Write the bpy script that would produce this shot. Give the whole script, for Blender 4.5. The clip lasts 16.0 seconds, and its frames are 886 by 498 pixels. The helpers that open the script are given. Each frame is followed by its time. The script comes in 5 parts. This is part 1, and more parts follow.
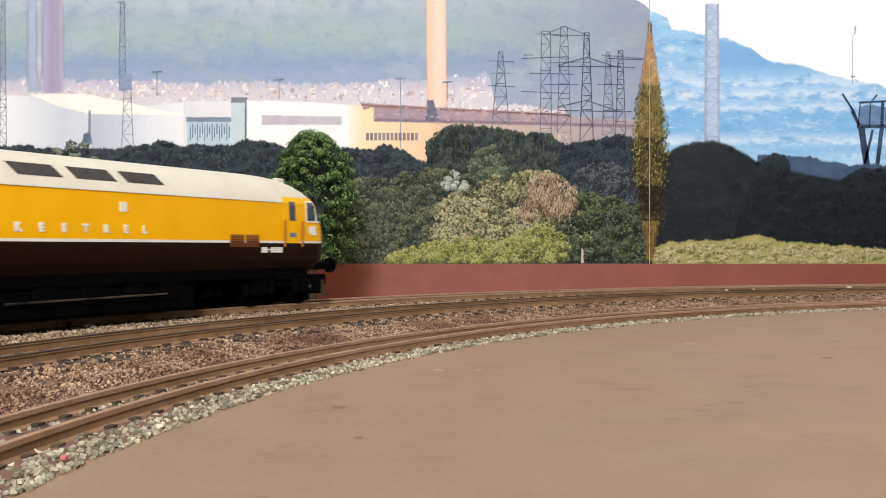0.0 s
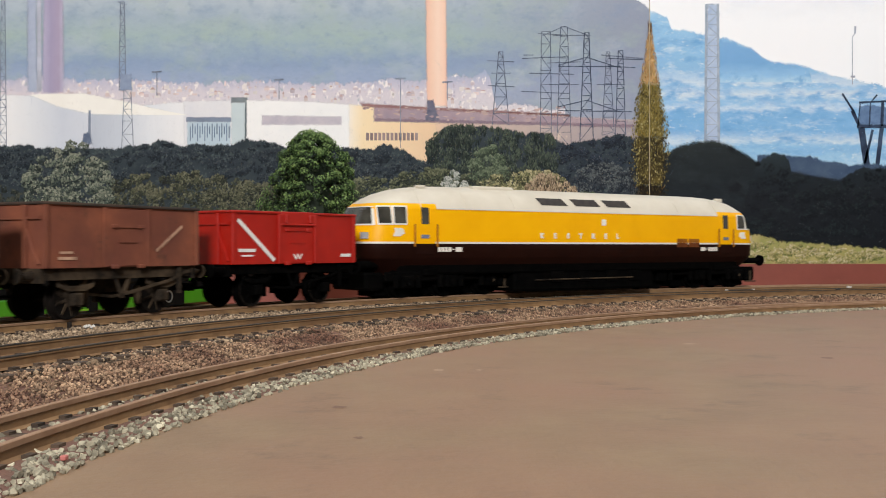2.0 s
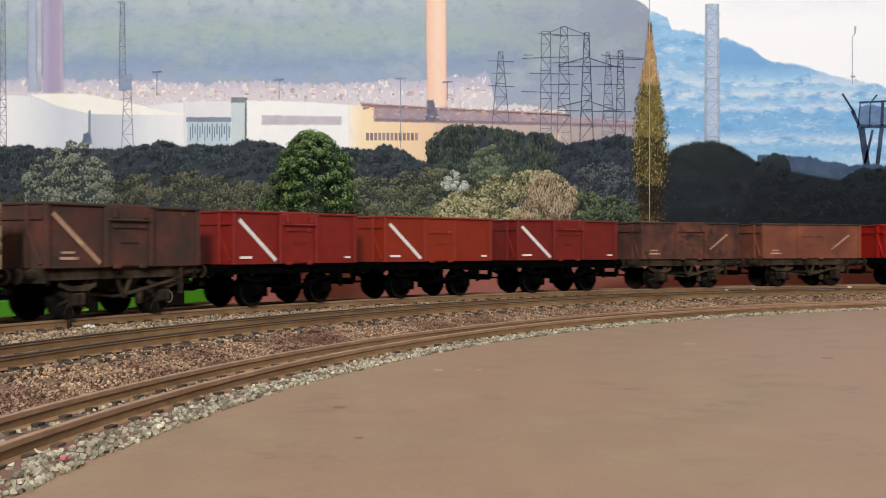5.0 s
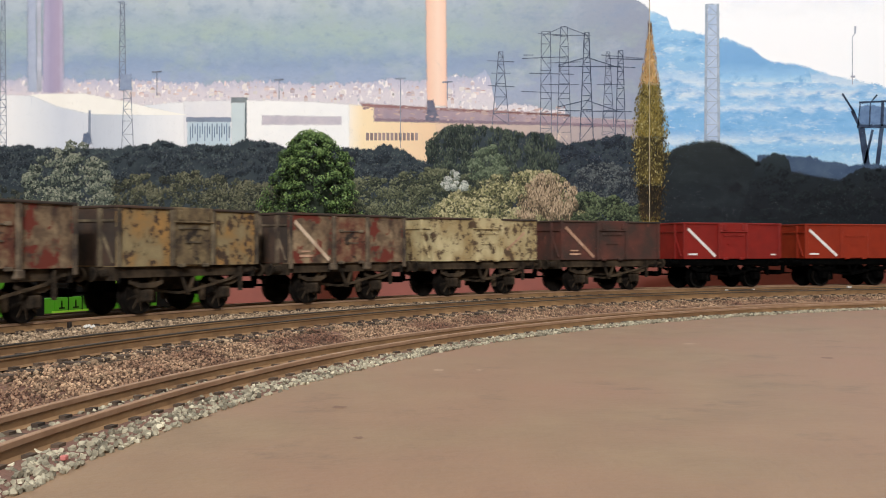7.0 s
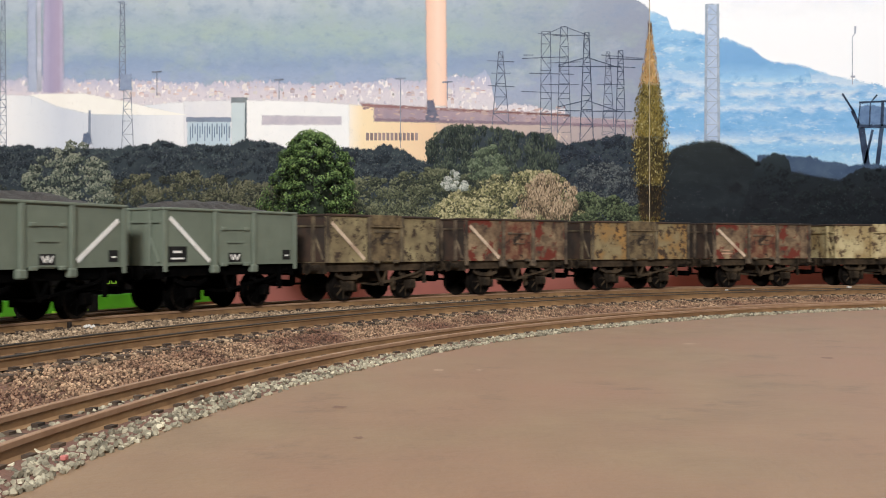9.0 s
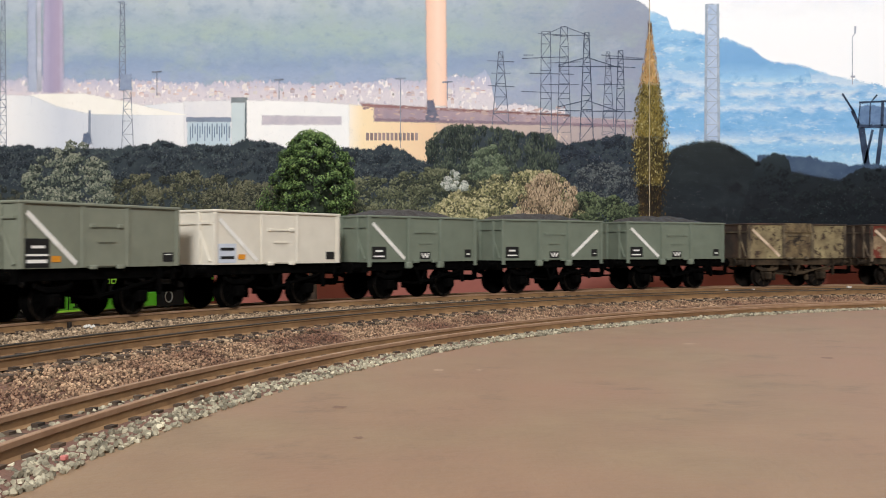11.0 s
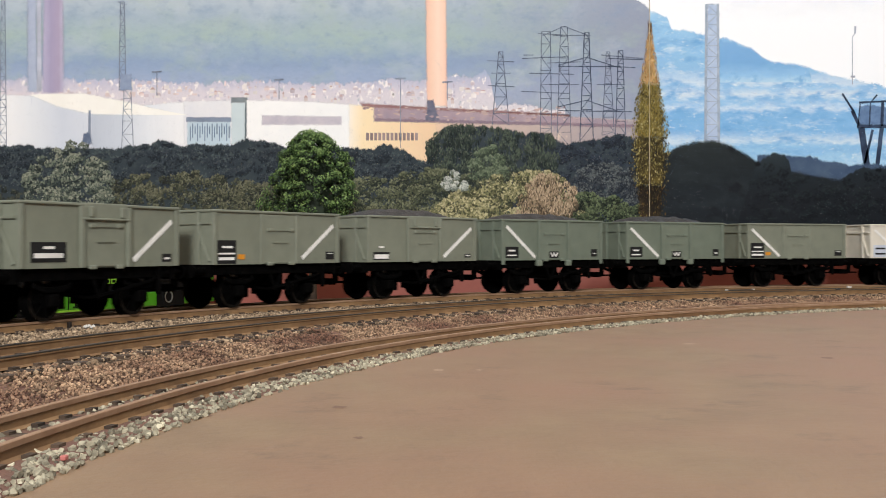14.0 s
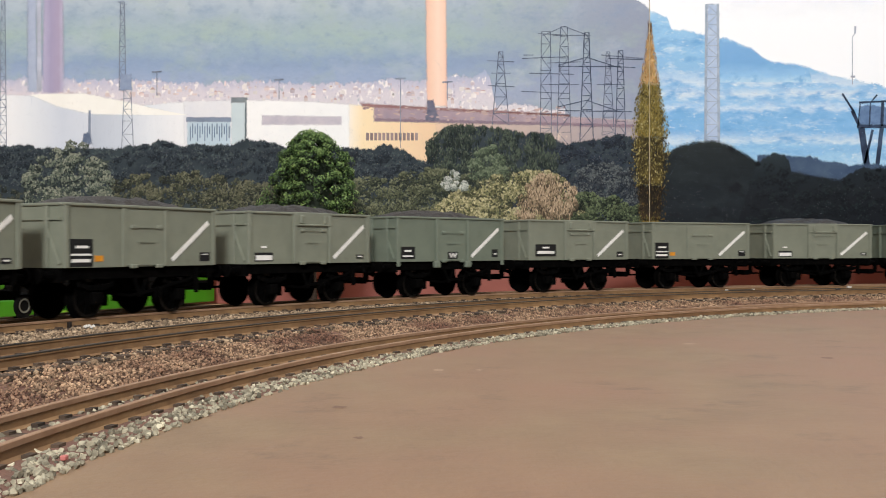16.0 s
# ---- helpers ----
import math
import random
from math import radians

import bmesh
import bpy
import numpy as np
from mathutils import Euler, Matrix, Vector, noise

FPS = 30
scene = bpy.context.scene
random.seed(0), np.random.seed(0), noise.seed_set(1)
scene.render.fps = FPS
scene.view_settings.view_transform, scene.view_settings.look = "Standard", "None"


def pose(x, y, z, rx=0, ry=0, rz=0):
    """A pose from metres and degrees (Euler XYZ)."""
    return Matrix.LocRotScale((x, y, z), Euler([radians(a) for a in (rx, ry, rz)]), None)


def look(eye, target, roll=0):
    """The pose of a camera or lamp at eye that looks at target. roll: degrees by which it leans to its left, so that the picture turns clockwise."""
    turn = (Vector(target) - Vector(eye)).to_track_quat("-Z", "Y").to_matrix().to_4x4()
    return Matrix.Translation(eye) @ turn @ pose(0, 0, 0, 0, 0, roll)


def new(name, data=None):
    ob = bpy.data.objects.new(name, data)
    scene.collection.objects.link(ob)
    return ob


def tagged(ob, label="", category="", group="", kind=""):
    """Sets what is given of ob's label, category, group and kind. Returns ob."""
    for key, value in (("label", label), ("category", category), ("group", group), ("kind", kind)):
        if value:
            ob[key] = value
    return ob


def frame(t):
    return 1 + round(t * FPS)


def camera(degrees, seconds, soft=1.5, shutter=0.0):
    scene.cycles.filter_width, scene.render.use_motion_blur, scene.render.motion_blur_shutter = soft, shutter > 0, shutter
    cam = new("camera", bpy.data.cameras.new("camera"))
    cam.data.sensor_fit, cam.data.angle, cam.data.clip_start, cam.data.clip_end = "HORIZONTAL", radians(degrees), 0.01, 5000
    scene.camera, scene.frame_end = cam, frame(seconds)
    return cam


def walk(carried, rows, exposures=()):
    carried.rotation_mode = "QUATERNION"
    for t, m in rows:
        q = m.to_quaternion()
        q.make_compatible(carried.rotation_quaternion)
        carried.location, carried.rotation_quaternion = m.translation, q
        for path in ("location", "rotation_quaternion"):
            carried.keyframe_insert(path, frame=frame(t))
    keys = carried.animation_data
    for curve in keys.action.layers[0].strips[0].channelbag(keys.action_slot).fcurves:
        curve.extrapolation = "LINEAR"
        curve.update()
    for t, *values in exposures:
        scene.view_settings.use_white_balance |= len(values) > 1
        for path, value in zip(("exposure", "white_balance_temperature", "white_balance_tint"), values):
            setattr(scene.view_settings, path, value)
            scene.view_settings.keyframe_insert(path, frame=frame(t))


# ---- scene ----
# A model railway on a board before a printed backdrop; model size in metres, placed to fit the camera's view.
# Lengths of the models are written in millimetres and scaled by MM.
MM = 0.001
EYE_Z = 0.0312
cam = camera(45.35, 16.0, soft=1.0, shutter=0.3)
EYE = look((0, 0, EYE_Z), (0, 1, EYE_Z - 0.00136))
walk(cam, [(0.0, EYE), (16.0, EYE)], [(0.0, 0.17), (0.5, -0.06), (1.0, -0.10), (3.0, -0.12), (4.2, -0.10), (6.5, 0.0), (9.0, 0.03), (16.0, 0.03)])

# ---- light: an added overhead lamp, an added smaller lamp and window opening behind the camera, all unseen, in a closed room ----
world = bpy.data.worlds.new("room_air")
scene.world = world
world.use_nodes = True
world.node_tree.nodes["Background"].inputs[0].default_value = (0.75, 0.85, 1.0, 1)
world.node_tree.nodes["Background"].inputs[1].default_value = 0.5


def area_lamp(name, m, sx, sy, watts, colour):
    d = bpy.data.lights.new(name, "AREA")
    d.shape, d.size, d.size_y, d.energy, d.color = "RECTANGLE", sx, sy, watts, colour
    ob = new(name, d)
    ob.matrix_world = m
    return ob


# Both lamps are added, unseen and bodiless; the front follows the wagons' shadows.
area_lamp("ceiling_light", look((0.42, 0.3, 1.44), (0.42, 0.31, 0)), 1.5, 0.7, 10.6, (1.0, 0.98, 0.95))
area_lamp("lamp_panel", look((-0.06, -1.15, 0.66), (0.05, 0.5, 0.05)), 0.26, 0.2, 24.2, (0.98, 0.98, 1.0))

# ---- materials ----


def lin(c):
    return tuple(((v / 255) / 12.92 if v / 255 < 0.04045 else ((v / 255 + 0.055) / 1.055) ** 2.4) for v in c)


def mat(name, c1, c2=None, scale=60.0, rough=0.6, metal=0.0, bump=0.0, bscale=None, c3=None, s3=8.0, w3=0.5,
        island=0.0, spread=(0.35, 0.65), spec=0.4, obj=0.0, stretch=(1, 1, 1), dirt=None, coat=0.0):
    """Node material: two-scale noise between base colours, optional per-piece tint, bump and stains. Colours are sRGB 0-255."""
    m = bpy.data.materials.new(name)
    m.use_nodes = True
    nt = m.node_tree
    n, l = nt.nodes, nt.links
    bsdf = n["Principled BSDF"]
    bsdf.inputs["Roughness"].default_value = rough
    bsdf.inputs["Metallic"].default_value = metal
    bsdf.inputs["Specular IOR Level"].default_value = spec
    bsdf.inputs["Coat Weight"].default_value = coat
    tc = n.new("ShaderNodeTexCoord")
    mp = n.new("ShaderNodeMapping")
    mp.inputs["Scale"].default_value = stretch
    l.new(tc.outputs["Object"], mp.inputs["Vector"])

    def noise_tex(s, det=5.0, r=0.6):
        t = n.new("ShaderNodeTexNoise")
        t.inputs["Scale"].default_value = s
        t.inputs["Detail"].default_value = det
        t.inputs["Roughness"].default_value = r
        l.new(mp.outputs[0], t.inputs["Vector"])
        return t

    def ramp(src, lo, hi):
        r = n.new("ShaderNodeMapRange")
        r.inputs["From Min"].default_value = lo
        r.inputs["From Max"].default_value = hi
        l.new(src, r.inputs["Value"])
        return r.outputs[0]

    def mix(f, a, b):
        x = n.new("ShaderNodeMix")
        x.data_type = "RGBA"
        for sock, val in ((x.inputs["Factor"], f), (x.inputs["A"], a), (x.inputs["B"], b)):
            if isinstance(val, (int, float)):
                sock.default_value = val
            elif isinstance(val, tuple):
                sock.default_value = (*val, 1) if len(val) == 3 else val
            else:
                l.new(val, sock)
        return x.outputs["Result"]

    c2 = c2 or tuple(v * 0.86 for v in c1)
    col = mix(ramp(noise_tex(scale).outputs["Fac"], *spread), lin(c1), lin(c2))
    if c3:
        f = ramp(noise_tex(s3, 6.0).outputs["Fac"], 0.5 - 0.12 + 0.3 * (0.5 - w3), 0.5 + 0.12 + 0.3 * (0.5 - w3))
        col = mix(f, col, lin(c3))
    if dirt:
        d, dscale, lo, hi = dirt
        col = mix(ramp(noise_tex(dscale, 8.0, 0.7).outputs["Fac"], lo, hi), col, lin(d))
    if island or obj:
        g = n.new("ShaderNodeNewGeometry").outputs["Random Per Island"] if island else n.new("ShaderNodeObjectInfo").outputs["Random"]
        h = n.new("ShaderNodeHueSaturation")
        a = island or obj
        v = n.new("ShaderNodeMapRange")
        v.inputs["To Min"].default_value, v.inputs["To Max"].default_value = 1 - a, 1 + a
        l.new(g, v.inputs["Value"])
        l.new(v.outputs[0], h.inputs["Value"])
        l.new(col, h.inputs["Color"])
        col = h.outputs[0]
    l.new(col, bsdf.inputs["Base Color"])
    if bump:
        b = n.new("ShaderNodeBump")
        b.inputs["Strength"].default_value = bump
        b.inputs["Distance"].default_value = 0.0004
        l.new(noise_tex(bscale or scale * 4).outputs["Fac"], b.inputs["Height"])
        l.new(b.outputs[0], bsdf.inputs["Normal"])
    return m


M_BOARD = mat("painted_board", (144, 119, 90), (128, 103, 77), 75, 0.55, bump=0.4, bscale=700, c3=(143, 109, 85), s3=14, w3=0.46,
              dirt=((106, 85, 66), 70, 0.56, 0.78), spread=(0.3, 0.7))
M_KERB = mat("red_paint", (138, 72, 58), (126, 64, 52), 30, 0.5, bump=0.1, bscale=400, dirt=((176, 108, 90), 60, 0.66, 0.8))
M_RAIL = mat("rusty_rail", (152, 119, 82), (126, 96, 64), 160, 0.7, c3=(112, 82, 54), s3=30, w3=0.32)
M_HEAD = mat("rail_head", (58, 48, 34), (42, 34, 25), 150, 0.6)
M_HEAD_TAN = mat("dusty_rail_head", (160, 128, 100), (138, 106, 80), 150, 0.6)
M_SLEEPER = mat("dusty_sleeper", (88, 71, 56), (50, 40, 32), 200, 0.85, obj=0.35)
M_BED_GREY = mat("ballast_bed", (108, 91, 72), (66, 54, 42), 400, 0.95, bump=0.8, bscale=900)
M_BED_BROWN = mat("earth_bed", (120, 94, 73), (78, 59, 45), 300, 0.95, bump=0.8, bscale=800, c3=(116, 84, 72), s3=20)
M_STONE_PALE = mat("pale_ballast", (176, 168, 144), (112, 104, 86), 300, 0.9, island=0.5)
M_STONE_GREY = mat("beige_ballast", (172, 150, 122), (106, 86, 66), 300, 0.9, island=0.62)
M_STONE_BROWN = mat("brown_ballast", (172, 143, 114), (120, 93, 72), 400, 0.95, island=0.68, c3=(104, 74, 59), s3=46, w3=0.38)
M_WALL = mat("white_wall", (224, 225, 226), (216, 217, 219), 3, 0.9)
M_FLOOR = mat("grey_carpet", (120, 112, 104), (100, 94, 88), 40, 0.95)
M_PLY = mat("plywood", (190, 160, 120), (170, 138, 98), 10, 0.8, stretch=(1, 8, 1))

# ---- mesh helpers ----


class Geo:
    """Collects vertices and faces in millimetres; corner-shaded, with a material slot for each face."""

    def __init__(self):
        self.v, self.f, self.m, self.c = [], [], [], {}

    def add(self, verts, faces, mi=0, cover=None):
        b = len(self.v)
        self.v.extend(verts)
        for i, c in enumerate(cover or ()):
            self.c[b + i] = c
        self.f.extend([tuple(i + b for i in f) for f in faces])
        self.m.extend([mi] * len(faces))
        return self

    def box(self, x0, x1, y0, y1, z0, z1, mi=0, c=0.0):
        if c <= 0:
            vs = [(x, y, z) for x in (x0, x1) for y in (y0, y1) for z in (z0, z1)]
            return self.add(vs, [(0, 1, 3, 2), (4, 6, 7, 5), (0, 4, 5, 1), (2, 3, 7, 6), (0, 2, 6, 4), (1, 5, 7, 3)], mi)
        # chamfered along all top and upright edges
        ring = lambda i, z: [(x0 + i + c, y0 + i, z), (x1 - i - c, y0 + i, z), (x1 - i, y0 + i + c, z), (x1 - i, y1 - i - c, z),
                             (x1 - i - c, y1 - i, z), (x0 + i + c, y1 - i, z), (x0 + i, y1 - i - c, z), (x0 + i, y0 + i + c, z)]
        return self.loft([ring(c * 0.7, z0), ring(0, z0 + c), ring(0, z1 - c), ring(c * 0.7, z1)], mi)

    def loft(self, rings, mi=0, caps=True):
        n = len(rings[0])
        fs = [(r * n + i, r * n + (i + 1) % n, (r + 1) * n + (i + 1) % n, (r + 1) * n + i) for r in range(len(rings) - 1) for i in range(n)]
        if caps:
            fs += [tuple(reversed(range(n))), tuple((len(rings) - 1) * n + i for i in range(n))]
        return self.add([p for r in rings for p in r], fs, mi)

    def tube(self, p, q, r, n=8, mi=0, r2=None):
        p, q = Vector(p), Vector(q)
        d = (q - p).normalized()
        a = d.orthogonal().normalized()
        b = d.cross(a)
        ring = lambda o, r: [tuple(o + r * (math.cos(6.2832 * i / n) * a + math.sin(6.2832 * i / n) * b)) for i in range(n)]
        return self.loft([ring(p, r), ring(q, r2 or r)], mi)

    def bar(self, p, q, w, h, mi=0):
        """A flat bar from p to q; w is its thickness in y, h across."""
        p, q = Vector(p), Vector(q)
        d = (q - p).normalized()
        up = d.cross(Vector((0, 1, 0)))
        up = up.normalized() * h / 2 if up.length > 1e-6 else Vector((0, 0, h / 2))
        s = Vector((0, w / 2, 0))
        ring = lambda o: [tuple(o + up + s), tuple(o + up - s), tuple(o - up - s), tuple(o - up + s)]
        return self.loft([ring(p), ring(q)], mi)

    def mesh(self, name, mats, smooth=False):
        me = bpy.data.meshes.new(name)
        me.from_pydata([(x * MM, y * MM, z * MM) for x, y, z in self.v], [], self.f)
        for m in mats if isinstance(mats, (list, tuple)) else [mats]:
            me.materials.append(m)
        me.polygons.foreach_set("material_index", self.m)
        if smooth:
            me.polygons.foreach_set("use_smooth", [True] * len(self.f))
        if self.c:
            me.attributes.new("cover", "FLOAT", "POINT").data.foreach_set("value", [self.c.get(i, 1.0) for i in range(len(self.v))])
        me.update()
        return me


SOFT = {}


def soft(m):
    """The same ink, thinning out in a fine grain where the mesh's cover falls to 0."""
    if m.name not in SOFT:
        SOFT[m.name] = k = m.copy()
        n, l = k.node_tree.nodes, k.node_tree.links
        at = n.new("ShaderNodeAttribute")
        at.attribute_name = "cover"
        tc = n.new("ShaderNodeTexCoord")
        level = at.outputs["Fac"]
        for scale, detail, amount in ((260.0, 4.0, 0.8), (5200.0, 1.0, 2.0)):
            tx = n.new("ShaderNodeTexNoise")
            tx.inputs["Scale"].default_value, tx.inputs["Detail"].default_value = scale, detail
            l.new(tc.outputs["Object"], tx.inputs["Vector"])
            ma = n.new("ShaderNodeMath")
            ma.operation = "MULTIPLY_ADD"
            l.new(tx.outputs["Fac"], ma.inputs[0])
            ma.inputs[1].default_value = amount
            l.new(level, ma.inputs[2])
            level = ma.outputs[0]
        mr = n.new("ShaderNodeMapRange")
        mr.inputs["From Min"].default_value, mr.inputs["From Max"].default_value = 1.82, 1.92
        l.new(level, mr.inputs["Value"])
        tr, mx = n.new("ShaderNodeBsdfTransparent"), n.new("ShaderNodeMixShader")
        l.new(mr.outputs[0], mx.inputs["Fac"])
        l.new(tr.outputs[0], mx.inputs[1])
        l.new(n["Principled BSDF"].outputs[0], mx.inputs[2])
        l.new(mx.outputs[0], n["Material Output"].inputs["Surface"])
    return SOFT[m.name]


def part(name, geo, material, parent, label="", smooth=False):
    if isinstance(geo, Geo) and geo.c:
        material = [soft(m) for m in material] if isinstance(material, list) else soft(material)
    me = geo if isinstance(geo, bpy.types.Mesh) else geo.mesh(name, material, smooth)
    ob = new(name, me)
    ob.parent = parent
    return tagged(ob, label) if label else ob


def thing(name, label, category, group="", kind="", at=None):
    ob = tagged(new(name), label, category, group, kind)
    ob.empty_display_size = 0.01
    if at is not None:
        ob.matrix_world = at
    return ob


def solid(name, geo, material, label, category="", group="", kind="", smooth=False):
    return tagged(new(name, geo.mesh(name, material, smooth)), label, category, group, kind)


# ---- the board, and an unseen room added around it to bounce light ----
WALL_Y = 685.0
for wname, b in (("wall_north", (-2250, 2250, 780, 880, -800, 1500)), ("wall_east", (2150, 2250, -2250, 780, -800, 1500)),
                 ("wall_west", (-2250, -2150, -2250, 780, -800, 1500))):
    solid(wname, Geo().box(*b), M_WALL, "unseen plain white room wall, added to bounce light", "wall", kind="structure")
# Unseen wall; its opening is added to let sky light in.
g = Geo().box(-2150, -1300, -2250, -2150, -800, 1500).box(500, 2150, -2250, -2150, -800, 1500)
g.box(-1300, 500, -2250, -2150, -800, 200).box(-1300, 500, -2250, -2150, 1450, 1500)
solid("wall_south", g, M_WALL, "unseen added white wall, open to let sky light in", "wall", kind="structure")
solid("floor", Geo().box(-2250, 2250, -2250, 880, -900, -800), M_FLOOR, "unseen grey floor, added to close the room", "floor", kind="structure")
solid("ceiling", Geo().box(-2250, 2250, -2250, 880, 1500, 1600), M_WALL, "unseen white ceiling, added to bounce light", "ceiling", kind="structure")
CX, CY = 383.4, 77.2
R_C, R_B, R_A = 561.7, 491.7, 448.4
H_C, H_B, H_A = 9.57, 10.45, 6.6
Z_BOARD = 3.9
disc = lambda r, z: [(CX + r * math.cos(6.283185 * k / 160), CY + r * math.sin(6.283185 * k / 160), z) for k in range(160)]
solid("layout_board", Geo().loft([disc(R_C + 24, -4.9), disc(R_C + 24, Z_BOARD - 0.6), disc(R_C + 23.4, Z_BOARD)]), M_BOARD, "brown painted flat layout board with scuffs", "board", kind="structure")
solid("lower_shelf", Geo().box(-700, 1300, -900, WALL_Y + 90, -23, -5), M_PLY, "plywood shelf under the layout board", "shelf", kind="structure")
g = Geo()
for x in (-380, 440, 1240):
    for y in (-850, 720):
        g.box(x - 22, x + 22, y - 22, y + 22, -800, -23)
solid("trestle", g, M_PLY, "square wooden legs under the layout board", "trestle", kind="structure")

# ---- tracks: three concentric curves ----
T0, T1 = 1.15, 3.35


def ring_band(geo, profile, a0, a1, n, mi=0, cap=True):
    """Sweeps a closed (radius, height) profile along the curve."""
    rings = []
    for k in range(n + 1):
        a = a0 + (a1 - a0) * k / n
        rings.append([(CX + r * math.cos(a), CY + r * math.sin(a), z) for r, z in profile])
    return geo.loft(rings, mi, caps=cap)


def stones(name, r0, r1, a0, a1, zf, count, size, material, parent, label, seed):
    """Loose angular stones scattered over a strip of the curve."""
    rng = np.random.default_rng(seed)
    r = rng.uniform(r0, r1, count)
    a = rng.uniform(a0, a1, count)
    s = size * rng.uniform(0.55, 1.25, count)
    base = np.array([(1, 0, 0), (-1, 0, 0), (0, 1, 0), (0, -1, 0), (0, 0, 1), (0, 0, -1), (.7, .7, .5), (-.7, .6, .55), (.6, -.7, -.5), (-.6, -.7, .5)], float)
    tri = np.array([(0, 6, 4), (6, 2, 4), (2, 7, 4), (7, 1, 4), (1, 9, 4), (9, 3, 4), (3, 0, 4), (0, 8, 5), (8, 3, 5), (3, 1, 5), (1, 2, 5), (2, 0, 5), (0, 2, 6), (1, 7, 2), (1, 3, 9), (0, 3, 8)])
    q = rng.normal(size=(count, 3, 3))
    q, _ = np.linalg.qr(q)
    v = base[None] * rng.uniform(0.6, 1.0, (count, 10, 1)) * s[:, None, None] * 0.5
    v = np.einsum("nij,nkj->nki", q, v)
    z = np.array([zf(x, y) for x, y in zip(r, a)]) + s * 0.12 * rng.uniform(0, 1.6, count)
    v += np.stack([CX + r * np.cos(a), CY + r * np.sin(a), z], 1)[:, None]
    f = (tri[None] + (np.arange(count) * 10)[:, None, None]).reshape(-1, 3)
    me = bpy.data.meshes.new(name)
    me.from_pydata((v.reshape(-1, 3) * MM).tolist(), [], f.tolist())
    me.materials.append(material)
    ob = new(name, me)
    ob.parent = parent
    return tagged(ob, label, kind="stuff")


def sleeper_mesh(half):
    g = Geo().box(-half * 1.82, half * 1.82, -1.6, 1.6, -1.7, 0, c=0.15)
    for s in (-1, 1):
        for e in (-1, 1):
            g.box(s * half + e * 1.5 - 0.6, s * half + e * 1.5 + 0.6, -1.0, 1.0, 0, 0.45)
    return g.mesh("sleeper", M_SLEEPER)



def track(radius, head, label, top=None, half=8.25, deep=0.65):
    tr = thing("railway_track", label, "track", "model railway tracks")
    for s in (-1, 1):
        r = radius + s * half
        prof = [(r - 1.0, head - 2.5), (r + 1.0, head - 2.5), (r + 0.35, head - 2.1), (r + 0.3, head - deep - 0.15), (r + 0.55, head - deep), (r + 0.55, head - 0.36),
                (r + 0.55, head - 0.1), (r + 0.42, head), (r - 0.42, head), (r - 0.55, head - 0.1), (r - 0.55, head - 0.36), (r - 0.55, head - deep), (r - 0.3, head - deep - 0.15), (r - 0.35, head - 2.1)]
        g = Geo()
        ring_band(g, prof, 0, 2 * math.pi, 220, cap=False)
        for k in range(220):
            for i in (5, 6, 7, 8, 9) if top is None else (4, 5, 6, 7, 8, 9, 10):
                g.m[k * 14 + i] = 1
        part("rail", g, [M_RAIL, top or M_HEAD], tr, "rust-toned steel rail with a worn head")
    sleeper = sleeper_mesh(half)
    n = int(radius * 2 * math.pi / 7.6)
    rest = Geo()
    for k in range(n):
        a = 2 * math.pi * k / n
        m = pose((CX + radius * math.cos(a)) * MM, (CY + radius * math.sin(a)) * MM, (head - 2.5) * MM, 0, 0, math.degrees(a))
        if T0 + 0.4 < a < T1:
            ob = new("sleeper", sleeper)
            ob.parent = tr
            ob.matrix_world = m
        else:
            c, s = math.cos(a), math.sin(a)
            rest.box(-half * 1.82, half * 1.82, -1.6, 1.6, head - 4.2, head - 2.5)
            for i in range(len(rest.v) - 8, len(rest.v)):
                x, y, z = rest.v[i]
                x += radius
                rest.v[i] = (CX + x * c - y * s, CY + x * s + y * c, z)
    tagged(part("sleepers", rest, M_SLEEPER, tr), kind="stuff")
    return tr


def bed(name, prof, material, label):
    g = Geo()
    ring_band(g, prof, 0, 2 * math.pi, 180, cap=False)
    return solid(name, g, material, label, "trackbed", kind="structure")


track_c = track(R_C, H_C, "curved model railway track on beige ballast carrying the train", M_HEAD_TAN)
track_b = track(R_B, H_B, "curved model railway track with tan rusty rails")
track_a = track(R_A, H_A, "curved narrow model railway track edged with pale stones", M_HEAD_TAN, 6.0, 0.85)
Z_CB, Z_A = H_B - 3.2, H_A - 2.9
TOP_C = H_C - 3.2
bed("ballast_bed", [(R_B - 16.5, 3.0), (R_B - 15.5, Z_CB), (R_B + 16, Z_CB), (R_C - 16, TOP_C), (R_C + 16, TOP_C), (R_C + 19, 3.0)], M_BED_GREY, "raised grey-beige ballast bed carrying two tracks")
bed("earth_bed", [(R_A - 16, 3.0), (R_A - 15.2, Z_BOARD + 0.1), (R_A - 12, Z_BOARD + 0.25), (R_A + 12, Z_A + 0.2), (R_A + 15, Z_A), (R_B - 16, Z_CB - 0.4), (R_B - 15.8, 3.0)], M_BED_BROWN, "brown earth ballast bed sloping between two tracks")
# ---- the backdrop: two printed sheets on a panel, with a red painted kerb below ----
# Sheet coordinates: u to the right, v downwards, positions in the camera's view laid onto the sheet, in units of KU
# millimetres.
KU = WALL_Y / 1876.67


def on_sheet(u, v, d):
    return ((u - 784) * KU, WALL_Y - 0.3 * d, EYE_Z / MM + (438.45 - v) * KU)


